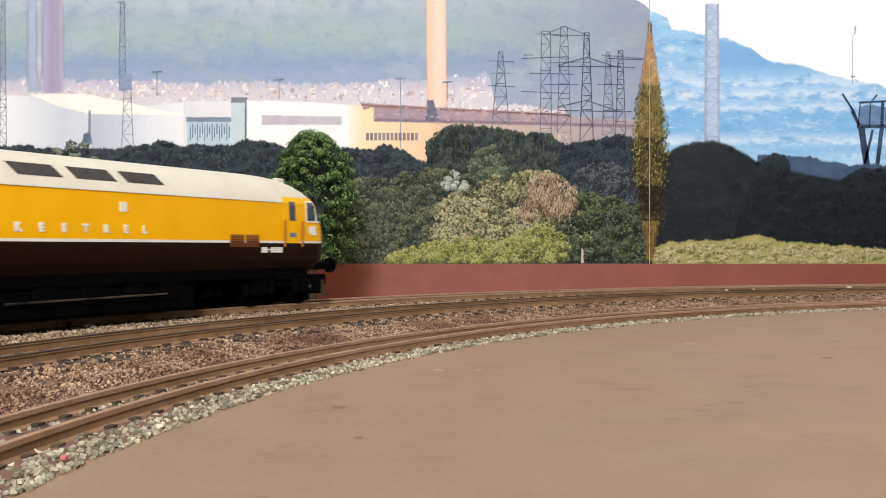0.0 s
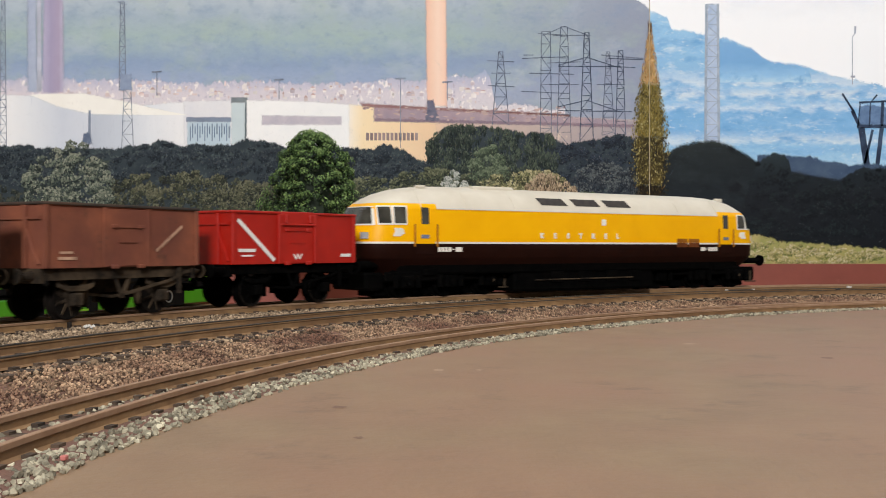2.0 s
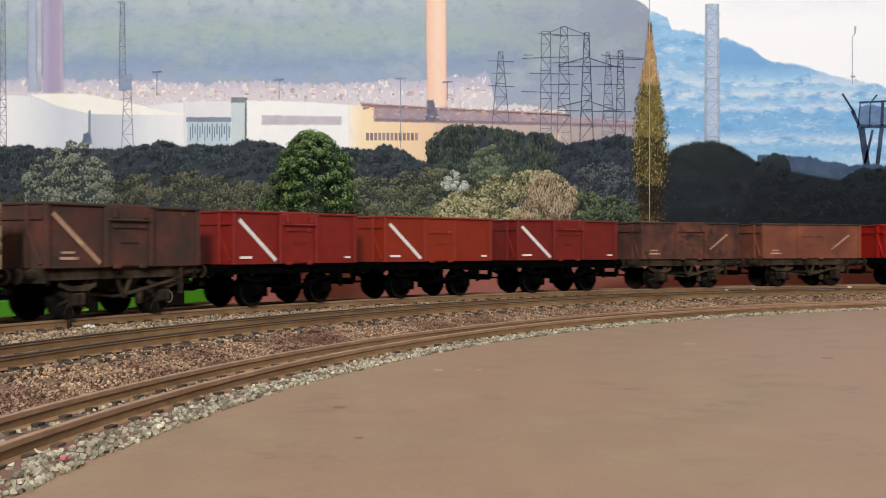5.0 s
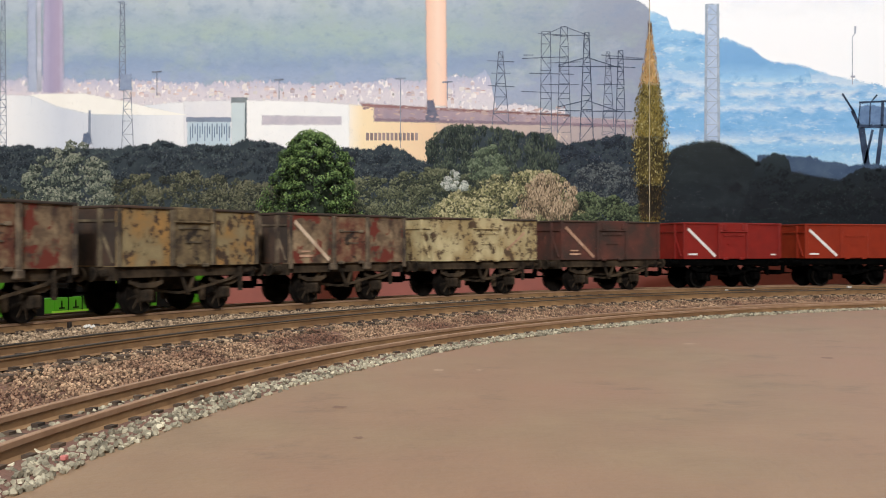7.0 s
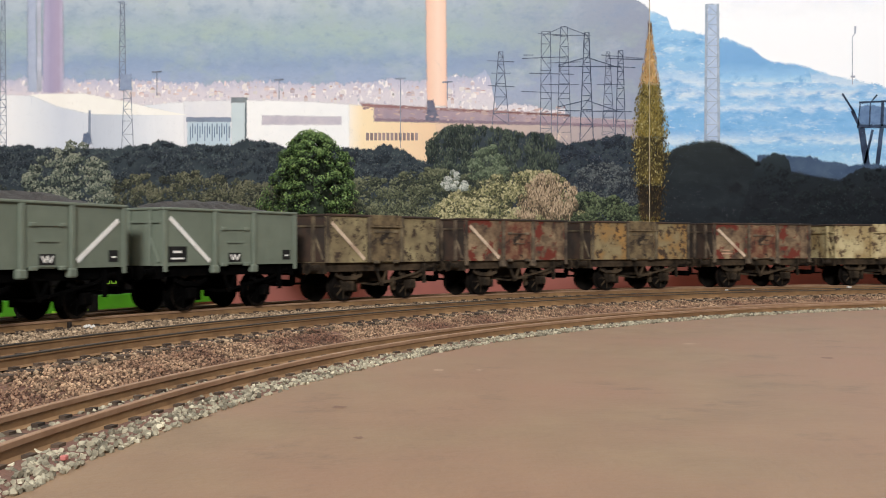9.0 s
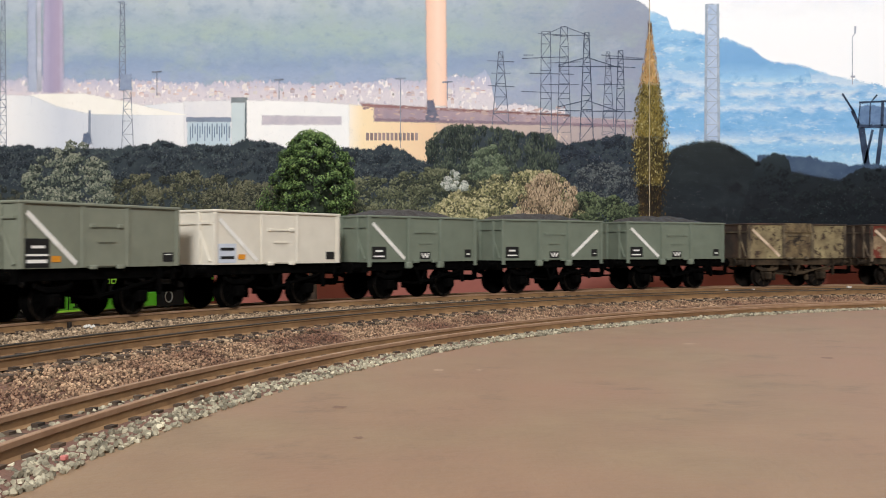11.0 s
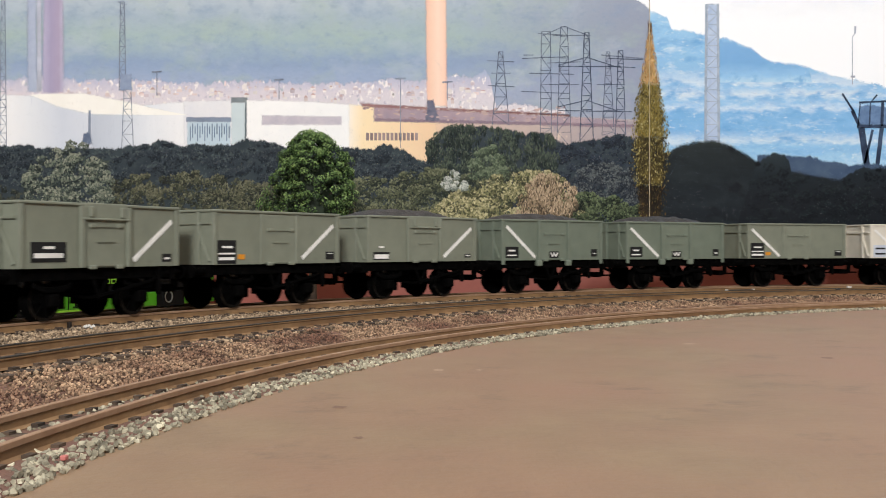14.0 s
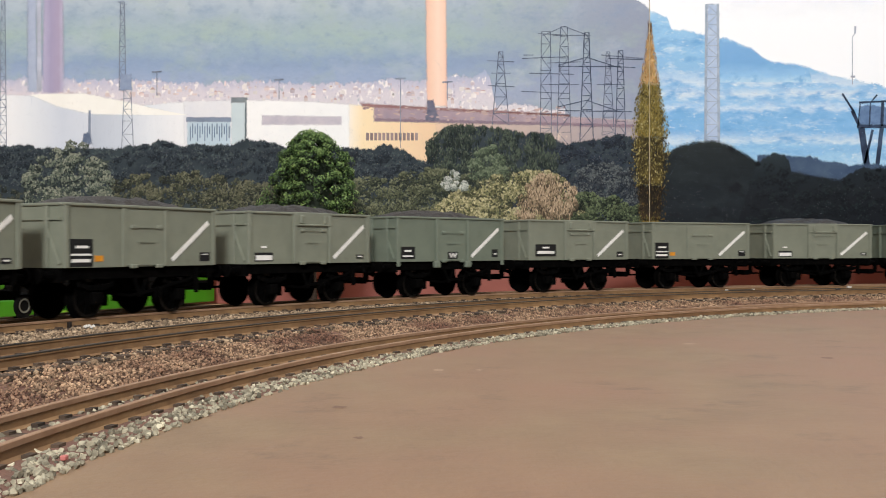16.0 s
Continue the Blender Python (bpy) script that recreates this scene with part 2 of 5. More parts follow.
def ink(name, c1, c2=None, scale=70, c3=None, s3=30, w3=0.5, island=0.0, spread=(0.35, 0.65), gloss=0.6):
    return mat("print_" + name, c1, c2, scale, gloss, c3=c3, s3=s3, w3=w3, island=island, spread=spread, spec=0.12)


def photo(name, stops, axis="v", amp=6.0, nscale=40.0, fine=0.08, fscale=170.0, patches=(), stretch=(1, 1, 1), across=None):
    """Print ink whose colour runs softly through stops (sheet unit, colour) across or down the sheet, broken by noise."""
    m = mat("print_" + name, stops[0][1], rough=0.6, spec=0.12)
    nt = m.node_tree
    n, l = nt.nodes, nt.links
    bsdf = n["Principled BSDF"]
    tc = n.new("ShaderNodeTexCoord")
    sep = n.new("ShaderNodeSeparateXYZ")
    l.new(tc.outputs["Object"], sep.inputs[0])
    mp = n.new("ShaderNodeMapping")
    mp.inputs["Scale"].default_value = stretch
    l.new(tc.outputs["Object"], mp.inputs["Vector"])

    def calc(op, a, b):
        x = n.new("ShaderNodeMath")
        x.operation = op
        for sock, val in ((x.inputs[0], a), (x.inputs[1], b)):
            if isinstance(val, (int, float)):
                sock.default_value = val
            else:
                l.new(val, sock)
        return x.outputs[0]

    def grain(s, det=6.0):
        t = n.new("ShaderNodeTexNoise")
        t.inputs["Scale"].default_value, t.inputs["Detail"].default_value, t.inputs["Roughness"].default_value = s, det, 0.62
        l.new(mp.outputs[0], t.inputs["Vector"])
        return t.outputs["Fac"]

    if axis == "v":
        pos = calc("ADD", calc("MULTIPLY", sep.outputs["Z"], -1000 / KU), 438.45 + EYE_Z / MM / KU)
    else:
        pos = calc("ADD", calc("MULTIPLY", sep.outputs["X"], 1000 / KU), 784)
    pos = calc("ADD", pos, calc("MULTIPLY", calc("SUBTRACT", grain(nscale), 0.5), 2 * amp))
    lo, hi = stops[0][0], stops[-1][0]
    ramp = n.new("ShaderNodeValToRGB")
    l.new(calc("DIVIDE", calc("SUBTRACT", pos, lo), hi - lo), ramp.inputs[0])
    el = ramp.color_ramp.elements
    while len(el) < len(stops):
        el.new(0.5)
    for e, (p, c) in zip(el, stops):
        e.position = (p - lo) / (hi - lo)
        e.color = (*lin(c), 1)
    col = ramp.outputs[0]
    if across:
        u0, u1, c, amount = across
        r = n.new("ShaderNodeMapRange")
        r.inputs["From Min"].default_value, r.inputs["From Max"].default_value, r.inputs["To Max"].default_value = (u0 - 784) * KU * MM, (u1 - 784) * KU * MM, amount
        l.new(sep.outputs["X"], r.inputs["Value"])
        x = n.new("ShaderNodeMix")
        x.data_type = "RGBA"
        l.new(r.outputs[0], x.inputs["Factor"])
        l.new(col, x.inputs["A"])
        x.inputs["B"].default_value = (*lin(c), 1)
        col = x.outputs["Result"]
    for c, s, t0, t1 in patches:
        x = n.new("ShaderNodeMix")
        x.data_type = "RGBA"
        r = n.new("ShaderNodeMapRange")
        r.inputs["From Min"].default_value, r.inputs["From Max"].default_value = t0, t1
        l.new(grain(s, 4.0), r.inputs["Value"])
        l.new(r.outputs[0], x.inputs["Factor"])
        l.new(col, x.inputs["A"])
        x.inputs["B"].default_value = (*lin(c), 1)
        col = x.outputs["Result"]
    h = n.new("ShaderNodeHueSaturation")
    l.new(calc("ADD", 1 - fine, calc("MULTIPLY", grain(fscale), 2 * fine)), h.inputs["Value"])
    l.new(col, h.inputs["Color"])
    l.new(h.outputs[0], bsdf.inputs["Base Color"])
    return m


def interp(pts, u):
    for (a, b), (c, d) in zip(pts, pts[1:]):
        if a <= u <= c:
            return b + (d - b) * (u - a) / max(1e-6, c - a)
    return pts[0][1] if u < pts[0][0] else pts[-1][1]


backdrop = solid("backdrop", Geo().box(-700, 1300, WALL_Y, WALL_Y + 6, -4.9, 260), M_PLY, "tall panel carrying two printed landscape sheets", "backdrop", kind="structure")
kerb = solid("kerb", Geo().box(-700, 1300, WALL_Y - 3, WALL_Y - 0.6, -4.9, 20.8, c=0.3), M_KERB, "red painted kerb along the foot of the backdrop", "kerb", kind="structure")


def feathered(g, pts, d, f):
    """A polygon of ink that fades out over a border f wide on each side of its outline."""
    n = len(pts)
    turn = 1 if sum(pts[i - 1][0] * pts[i][1] - pts[i][0] * pts[i - 1][1] for i in range(n)) > 0 else -1
    inner, outer = [], []
    for i in range(n):
        p, q, r = (Vector(pts[(i + k) % n]) for k in (-1, 0, 1))
        a, b = (q - p).normalized(), (r - q).normalized()
        na, nb = Vector((-a.y, a.x)) * turn, Vector((-b.y, b.x)) * turn
        o = (na + nb) / max(0.35, 1 + na.dot(nb)) * f
        inner.append(on_sheet(*(q + o), d))
        outer.append(on_sheet(*(q - o), d))
    fs = [tuple(range(n))] + [(i, (i + 1) % n, n + (i + 1) % n, n + i) for i in range(n)]
    return g.add(inner + outer, fs, 0, [1.0] * n + [0.0] * n)


def poly(name, pts, m, d, label="", f=2.4):
    us, vs = [p[0] for p in pts], [p[1] for p in pts]
    return part(name, feathered(Geo(), pts, d, min(f, 0.2 * min(max(us) - min(us), max(vs) - min(vs)))), m, backdrop, label)


def silhouette(name, pts, bottom, m, d, jag=0.0, label="", seed=1, step=2.0, f=3.0, ends=0.0, foot=0.0):
    """A printed mass with a ragged upper edge and a level foot."""
    rng = random.Random(seed)
    u0, u1 = pts[0][0], pts[-1][0]
    n = max(1, int((u1 - u0) / step))
    g = Geo()
    for k in range(n + 1):
        u = u0 + (u1 - u0) * k / n
        r = noise.noise(Vector((u * 0.045, seed * 7.3, 0))) * 1.6 + noise.noise(Vector((u * 0.17, seed * 3.1, 4))) * 0.8 + rng.uniform(-0.35, 0.35)
        top = interp(pts, u) + jag * r
        c = min(1.0, (u - u0) / ends, (u1 - u) / ends) if ends else 1.0
        low = max(bottom, top + f + 2 * foot + 1)
        g.add([on_sheet(u, v, d) for v in (top - f, top + f, low - 2 * foot - 0.5, low)], [], 0, [0.0, c, c, 0.0 if foot else c])
    g.f = [(4 * k + j, 4 * k + j + 1, 4 * k + j + 5, 4 * k + j + 4) for k in range(n) for j in (0, 1, 2)]
    g.m = [0] * len(g.f)
    return part(name, g, m, backdrop, label)


def blob(g, rng, u, v, ru, rv, d, mi=0, n=7, turn=None, edge=0.0):
    a0 = rng.uniform(0, 6.28) if turn is None else turn
    c, s = math.cos(a0), math.sin(a0)
    pts = []
    for i in range(n):
        a = 6.2832 * i / n
        r = rng.uniform(0.6, 1.1)
        x, y = ru * r * math.cos(a), rv * r * math.sin(a)
        pts.append(on_sheet(u + x * c - y * s, v + x * s + y * c, d))
    if not edge:
        g.add(pts, [tuple(range(n))], mi)
    else:
        g.add(pts + [on_sheet(u, v, d)], [(i, (i + 1) % n, n) for i in range(n)], mi, [edge - 1.0] * n + [1.25])


def foliage(name, top, bottom, tones, clusters, size, leaf, d, label, seed, leaves=44, squash=0.8, upright=False):
    """Printed bushes: ragged clusters of small leaf marks, dark below and lighter above, laid from the top of the mass down."""
    rng = random.Random(seed)
    g = Geo()
    u0, u1 = top[0][0], top[-1][0]
    pts = []
    while len(pts) < clusters:
        u = rng.uniform(u0, u1)
        t = interp(top, u)
        v = rng.uniform(t, bottom)
        pts.append((v, u))
    pts.sort()
    nt = len(tones)
    for k, (v, u) in enumerate(pts):
        r = rng.uniform(*size)
        dd = d + 0.10 * k / clusters
        base = rng.random()
        room = v - interp(top, u)
        r = min(r, max(size[0] * 0.5, room + size[0] * 0.5))
        for j in range(leaves):
            a, q = rng.uniform(0, 6.283), math.sqrt(rng.random())
            du, dv = r * q * math.cos(a), r * squash * q * math.sin(a)
            if v + dv > bottom:
                continue
            tone = 0.42 - 0.46 * dv / (r * squash) - 0.12 * du / r + 0.62 * (base - 0.5) + rng.uniform(-0.24, 0.24)
            mi = max(0, min(nt - 1, int(tone * nt)))
            s = leaf * rng.uniform(0.5, 1.7)
            blob(g, rng, u + du, v + dv, s * (0.45 if upright else 1), s * (1.2 if upright else 0.62), dd + 0.0008 * j, mi, 5, rng.uniform(-0.3, 0.3) if upright else None, 1.35)
    return part(name, g, tones, backdrop, label)


def tones(name, *cols):
    return [ink(f"{name}_{k}", c, tuple(v * 0.8 for v in c), 260, island=0.12) for k, c in enumerate(cols)]


def speckle(name, u0, u1, v0, v1, n, ru, rv, mats, d, label, seed, fall=None):
    """Soft overlapping marks that break up a plain printed field."""
    rng = random.Random(seed)
    g = Geo()
    for k in range(n):
        u, v = rng.uniform(u0, u1), rng.uniform(v0, v1)
        if fall and v < interp(fall, u):
            continue
        blob(g, rng, u, v, ru * rng.uniform(0.4, 1.3), rv * rng.uniform(0.4, 1.3), d + 0.03 * k / n, rng.randrange(len(mats)), 8, rng.uniform(-0.3, 0.3))
    return part(name, g, mats, backdrop, label)


SEAM = 1149
# left sheet: hazy hillside, its paler top also painted for glare off the sheet
I_SKY = ink("sky", (255, 255, 255), (252, 254, 255), 10)
I_HILL = photo("hillside", [(-160, (206, 214, 220)), (-10, (184, 196, 204)), (30, (166, 182, 194)), (62, (166, 186, 186)), (88, (156, 176, 190)), (112, (144, 164, 192)), (138, (158, 174, 200)), (200, (176, 184, 200))], "v", 30, 60, 0.06, 330,
               (((170, 188, 176), 34, 0.48, 0.90), ((140, 158, 184), 60, 0.50, 0.95), ((192, 202, 208), 22, 0.52, 0.95), ((138, 156, 178), 150, 0.55, 0.95)), (1, 1, 1.5), (780, 1100, (150, 157, 175), 0.85))
part("left_sheet", Geo().add([on_sheet(u, v, 0.3) for u, v in ((-900, 520), (SEAM, 520), (SEAM, -160), (-900, -160))], [(0, 1, 2, 3)]), I_HILL, backdrop, "printed sheet with hazy hills and industry")
poly("sky_corner", [(1112, -160), (1149, -160), (1149, 16), (1140, 8), (1126, 0), (1112, -10)], I_SKY, 0.52, "printed sky")

# town strip
I_TOWN = photo("town", [(130, (172, 182, 204)), (146, (196, 194, 210)), (165, (218, 210, 216)), (200, (220, 214, 216))], "v", 16, 160, 0.08, 500,
               (((243, 236, 233), 230, 0.57, 0.64), ((192, 184, 198), 260, 0.60, 0.66), ((208, 188, 188), 330, 0.62, 0.68), ((176, 186, 192), 130, 0.62, 0.70)), (1.3, 1, 1))
silhouette("town", [(-60, 150), (60, 138), (150, 143), (240, 140), (330, 148), (420, 144), (560, 150), (700, 142), (760, 140), (820, 134), (866, 134), (878, 186)], 200, I_TOWN, 0.72, 6, "printed pale town", 17)
silhouette("town", [(880, 188), (910, 184), (960, 190), (1000, 196)], 216, I_TOWN, 0.735, 3, "printed pale houses", 18)
I_HOUSE = [ink("house_a", (246, 238, 234), island=0.05), ink("house_b", (234, 216, 212), island=0.05), ink("house_c", (214, 200, 206), island=0.05), ink("roof_a", (208, 178, 172), island=0.06)]
rng = random.Random(21)
g = Geo()
for k in range(130):
    u, v = rng.uniform(100, 868), rng.triangular(142, 182, 160)
    w, h = rng.uniform(3, 10), rng.uniform(3, 7)
    d = 0.78 + 0.05 * (v - 140) / 46 + 0.0001 * k
    mi = rng.choice((0, 0, 1, 1, 2))
    g.add([on_sheet(u + a, v + b, d) for a, b in ((0, h), (w, h), (w, 0), (0, 0))], [(0, 1, 2, 3)], mi)
    if rng.random() < 0.5:
        g.add([on_sheet(u + a, v + b, d + 0.00005) for a, b in ((-0.6, 0), (w + 0.6, 0), (w * 0.6, -h * 0.6), (w * 0.4, -h * 0.6))], [(0, 1, 2, 3)], rng.choice((2, 3, 0)))
part("town_houses", g, I_HOUSE, backdrop, "printed rows of small pale houses")

# stacks and chimney
I_STACK = photo("mauve_stack", [(76, (184, 178, 202)), (90, (166, 158, 186)), (104, (172, 160, 184)), (113, (190, 186, 206))], "u", 4, 80, 0.05, 200)
I_STACK2 = ink("blue_stack", (168, 178, 200), (178, 188, 206), 200)
I_CHIM = photo("chimney", [(752, (238, 192, 172)), (762, (248, 208, 182)), (775, (252, 220, 198)), (786, (250, 212, 188)), (791, (236, 190, 170))], "u", 2, 60, 0.03, 200)
poly("stack", [(76, 164), (113, 164), (110, -160), (80, -160)], I_STACK, 0.92, "printed mauve stack", 4.0)
poly("stack", [(50, 162), (66, 162), (62, -160), (48, -160)], I_STACK2, 0.92, "printed blue-grey stack", 4.0)
poly("stack_edge", [(66, 162), (74, 162), (72, -160), (66, -160)], ink("stack_edge", (196, 200, 214)), 0.93)
poly("chimney", [(756, 188), (791, 188), (788, -160), (752, -160)], I_CHIM, 0.92, "printed tall pale chimney")

# storage tanks and works
I_WHITE = ink("white_wall", (250, 249, 246), (244, 244, 242), 60)
I_TANK = photo("tank", [(-60, (214, 218, 224)), (10, (240, 240, 240)), (50, (228, 231, 234)), (110, (206, 212, 222)), (158, (214, 219, 227)), (164, (190, 197, 208)), (215, (204, 210, 219)), (262, (228, 231, 235)), (336, (242, 241, 240))], "u", 3, 60, 0.03, 120, (((196, 202, 214), 90, 0.66, 0.74),), (3, 1, 0.3))
I_ROOFT = ink("tank_roof", (250, 248, 240), (244, 241, 232), 40)
poly("tank", [(-60, 262), (165, 268), (165, 190), (60, 170), (-60, 166)], I_TANK, 0.96, "printed pale storage tank")
poly("tank", [(160, 268), (336, 262), (330, 180), (160, 196)], I_TANK, 0.97, "printed pale storage tank")
poly("tank_roof", [(52, 168), (150, 166), (230, 182), (332, 204), (160, 202), (100, 188)], I_ROOFT, 1.0, "printed tank roof")
poly("tank", [(326, 258), (416, 258), (416, 178), (326, 180)], ink("tank_b", (236, 234, 234), (226, 226, 230), 50), 0.985, "printed pale storage tank")
poly("tank_pipe", [(156, 256), (161, 256), (161, 196), (157, 196)], ink("pipe", (140, 150, 168)), 1.02)
poly("pump_house", [(146, 254), (163, 254), (161, 240), (157, 234), (148, 238)], ink("pump", (92, 104, 128), (110, 122, 142), 200), 1.03)
I_SLAT = ink("slat", (120, 138, 160), island=0.15)
I_BLUEW = ink("blue_works", (196, 212, 220), (184, 202, 214), 60)
poly("works", [(332, 258), (408, 258), (408, 210), (332, 210)], I_BLUEW, 1.02, "printed low works building")
poly("works_roof", [(330, 216), (410, 216), (410, 208), (330, 208)], ink("slate", (138, 150, 170)), 1.04)
g = Geo()
for k in range(17):
    u = 336 + k * 4.3
    g.add([on_sheet(u + a, v, 1.05) for a, v in ((0, 250 - 6 * (k % 3)), (1.9, 250 - 6 * (k % 3)), (1.9, 224 - 5 * (k % 2)), (0, 224 - 5 * (k % 2)))], [(0, 1, 2, 3)])
part("works_slats", g, I_SLAT, backdrop)
poly("tower_block", [(410, 256), (439, 256), (439, 174), (410, 174)], ink("tower", (206, 218, 220), (196, 210, 214), 60), 1.06, "printed pale tower block")
poly("tower_cap", [(409, 182), (440, 182), (437, 173), (410, 173)], ink("tower_cap", (136, 144, 148)), 1.08)
poly("tower_edge", [(433, 256), (439, 256), (438, 182), (434, 182)], ink("tower_edge", (104, 116, 122)), 1.08)
poly("white_works", [(437, 264), (626, 268), (626, 186), (540, 180), (437, 178)], I_WHITE, 1.1, "printed white works hall")
poly("works_strip", [(464, 221), (604, 221), (604, 207), (464, 205)], ink("strip", (204, 196, 202), (190, 184, 194), 200), 1.12)
poly("peach_works", [(618, 290), (1149, 290), (1149, 214), (980, 206), (800, 196), (618, 186)], photo("peach", [(600, (252, 250, 244)), (640, (252, 228, 186)), (760, (242, 208, 170)), (900, (210, 188, 176)), (1149, (186, 172, 172))], "u", 12, 40, 0.05, 160), 1.11, "printed peach works hall")
poly("peach_fade", [(772, 290), (1149, 290), (1149, 216), (772, 210)], photo("tan", [(760, (236, 202, 170)), (820, (214, 190, 174)), (1000, (184, 168, 164)), (1149, (162, 154, 160))], "u", 20, 60, 0.08, 200, (((226, 206, 186), 90, 0.58, 0.68), ((160, 150, 158), 120, 0.62, 0.70))), 1.13)
poly("works_upper", [(662, 214), (1110, 226), (1110, 214), (1000, 208), (880, 200), (662, 186)], ink("mauve_roof", (190, 166, 166), (172, 150, 158), 90, c3=(160, 146, 158), s3=60), 1.14, "printed dusky roof line")
poly("works_line", [(640, 189), (1010, 207), (1010, 203), (640, 184)], ink("umber_line", (150, 112, 112), (164, 128, 122), 200), 1.16)
poly("works_line", [(662, 215), (1120, 226), (1120, 221), (662, 210)], ink("dusk_line", (134, 116, 130), (150, 130, 138), 200), 1.16)
g = Geo()
rng = random.Random(5)
for k in range(13):
    u = 648 + k * 7.2
    g.add([on_sheet(u + a, v, 1.18) for a, v in ((0, 249), (5.2, 249), (5.2, 236), (0, 235))], [(0, 1, 2, 3)])
part("works_windows", g, ink("window", (158, 138, 136), island=0.2), backdrop, "printed row of windows")
speckle("works_texture", 640, 1000, 190, 214, 90, 5, 2.2, [ink("wt_a", (176, 150, 154), island=0.1), ink("wt_b", (206, 180, 172), island=0.1)], 1.19, "printed roof clutter", 31)
poly("plant", [(752, 214), (778, 214), (772, 196), (766, 178), (756, 178), (756, 196)], ink("plant", (96, 98, 118), (120, 118, 134), 300), 1.2, "printed dark plant")

# lattice masts, pylons and lamps
I_MAST = ink("mast", (106, 116, 134), (150, 158, 172), 300)
I_PYLON_FAR = ink("far_pylon", (86, 94, 112), (112, 120, 136), 300)
I_MAST2 = ink("pale_mast", (176, 186, 198), (150, 164, 182), 300)
I_PYLON = ink("pylon", (68, 78, 98), (90, 100, 118), 300)


def stroke(g, a, b, w, d):
    (u0, v0), (u1, v1) = a, b
    l = math.hypot(u1 - u0, v1 - v0) or 1
    w += 1.3
    x, y = -(v1 - v0) / l * w / 2, (u1 - u0) / l * w / 2
    e = max(0.0, w - 4.0) / w
    rows = [(1, 0.0), (e, 1.0), (-e, 1.0), (-1, 0.0)] if e > 0 else [(1, 0.0), (0, 0.85), (-1, 0.0)]
    k = len(rows)
    g.add([on_sheet(a + x * o, b + y * o, d) for a, b in ((u0, v0), (u1, v1)) for o, _ in rows], [(i, i + 1, k + i + 1, k + i) for i in range(k - 1)], 0, [c for _ in (0, 1) for _, c in rows])


def mast(name, u, v0, v1, w0, w1, w, m, d, label, arms=(), step=1.4, heavy=1.0):
    g = Geo()
    legs = lambda v, s: u + s * (w0 + (w1 - w0) * (v - v0) / (v1 - v0)) / 2
    for s in (-1, 1):
        stroke(g, (legs(v0, s), v0), (legs(v1, s), v1), w * 0.8 * heavy, d)
    v, s = v0, 1
    while v < v1:
        nv = min(v1, v + step * max(4.0, w0 + (w1 - w0) * (v - v0) / (v1 - v0)))
        stroke(g, (legs(v, -s), v), (legs(nv, s), nv), w * 0.5, d + 0.004)
        stroke(g, (legs(v, -s), v), (legs(v, s), v), w * 0.45, d + 0.006)
        v, s = nv, -s
    for (du0, dv0, du1, dv1) in arms:
        stroke(g, (u + du0, dv0), (u + du1, dv1), w * 0.8, d + 0.008)
    return part(name, g, m, backdrop, label)


mast("lattice_mast", 217, 4, 160, 7, 12, 1.8, I_MAST, 1.24, "printed tall lattice mast", ((-8, 4, 8, 9),))
mast("lattice_mast", 226, 158, 302, 12, 24, 1.7, I_MAST, 1.24, "printed mast foot")
poly("mast_box", [(212, 160), (234, 160), (232, 132), (214, 132)], ink("mast_box", (136, 150, 176), (150, 164, 186), 200), 1.26)
mast("lattice_mast", 6, -20, 262, 6, 12, 1.6, I_MAST, 1.24, "printed lattice mast")
mast("pylon", 886, 92, 222, 7, 30, 1.6, I_PYLON_FAR, 1.24, "printed grey pylon", ((-24, 108, 24, 110), (-16, 130, 18, 130), (-22, 152, 24, 154)))
mast("pylon", 966, 56, 240, 16, 20, 1.5, I_PYLON_FAR, 1.24, "printed grey pylon", ((-14, 60, 40, 63), (-42, 104, 36, 101), (-40, 98, -22, 98), (-44, 162, 40, 166), (-30, 130, 50, 132)))
mast("pylon", 998, 48, 262, 12, 26, 1.5, I_PYLON_FAR, 1.25, "printed grey pylon", ((-20, 63, 48, 63), (-38, 64, 0, 47), (0, 47, 44, 64), (-30, 112, 30, 110), (-26, 150, 26, 150)))
mast("pylon", 1038, 58, 250, 8, 24, 2.2, I_PYLON, 1.28, "printed dark steel pylon", ((-50, 116, 0, 102), (0, 102, 56, 120), (-50, 118, 60, 118), (-52, 190, 0, 178), (0, 178, 58, 198), (-50, 196, 60, 198)), heavy=1.3)
mast("pylon", 1076, 92, 240, 6, 22, 1.6, I_PYLON_FAR, 1.25, "printed grey pylon", ((-12, 98, 62, 104), (-20, 150, 30, 150)))
mast("pylon", 1098, 90, 240, 8, 18, 2.0, I_PYLON, 1.26, "printed dark steel pylon", ((-22, 104, 40, 106), (-26, 118, 26, 120), (-30, 196, 20, 198)))
for u, v0, v1 in ((278, 128, 170), (709, 140, 262), (494, 142, 176), (792, 146, 178)):
    g = Geo()
    stroke(g, (u, v0), (u, v1), 1.5, 1.24)
    stroke(g, (u - 9, v0), (u + 9, v0 - 1), 3.0, 1.25)
    part("lamp_mast", g, I_MAST, backdrop, "printed flat-headed lamp mast")

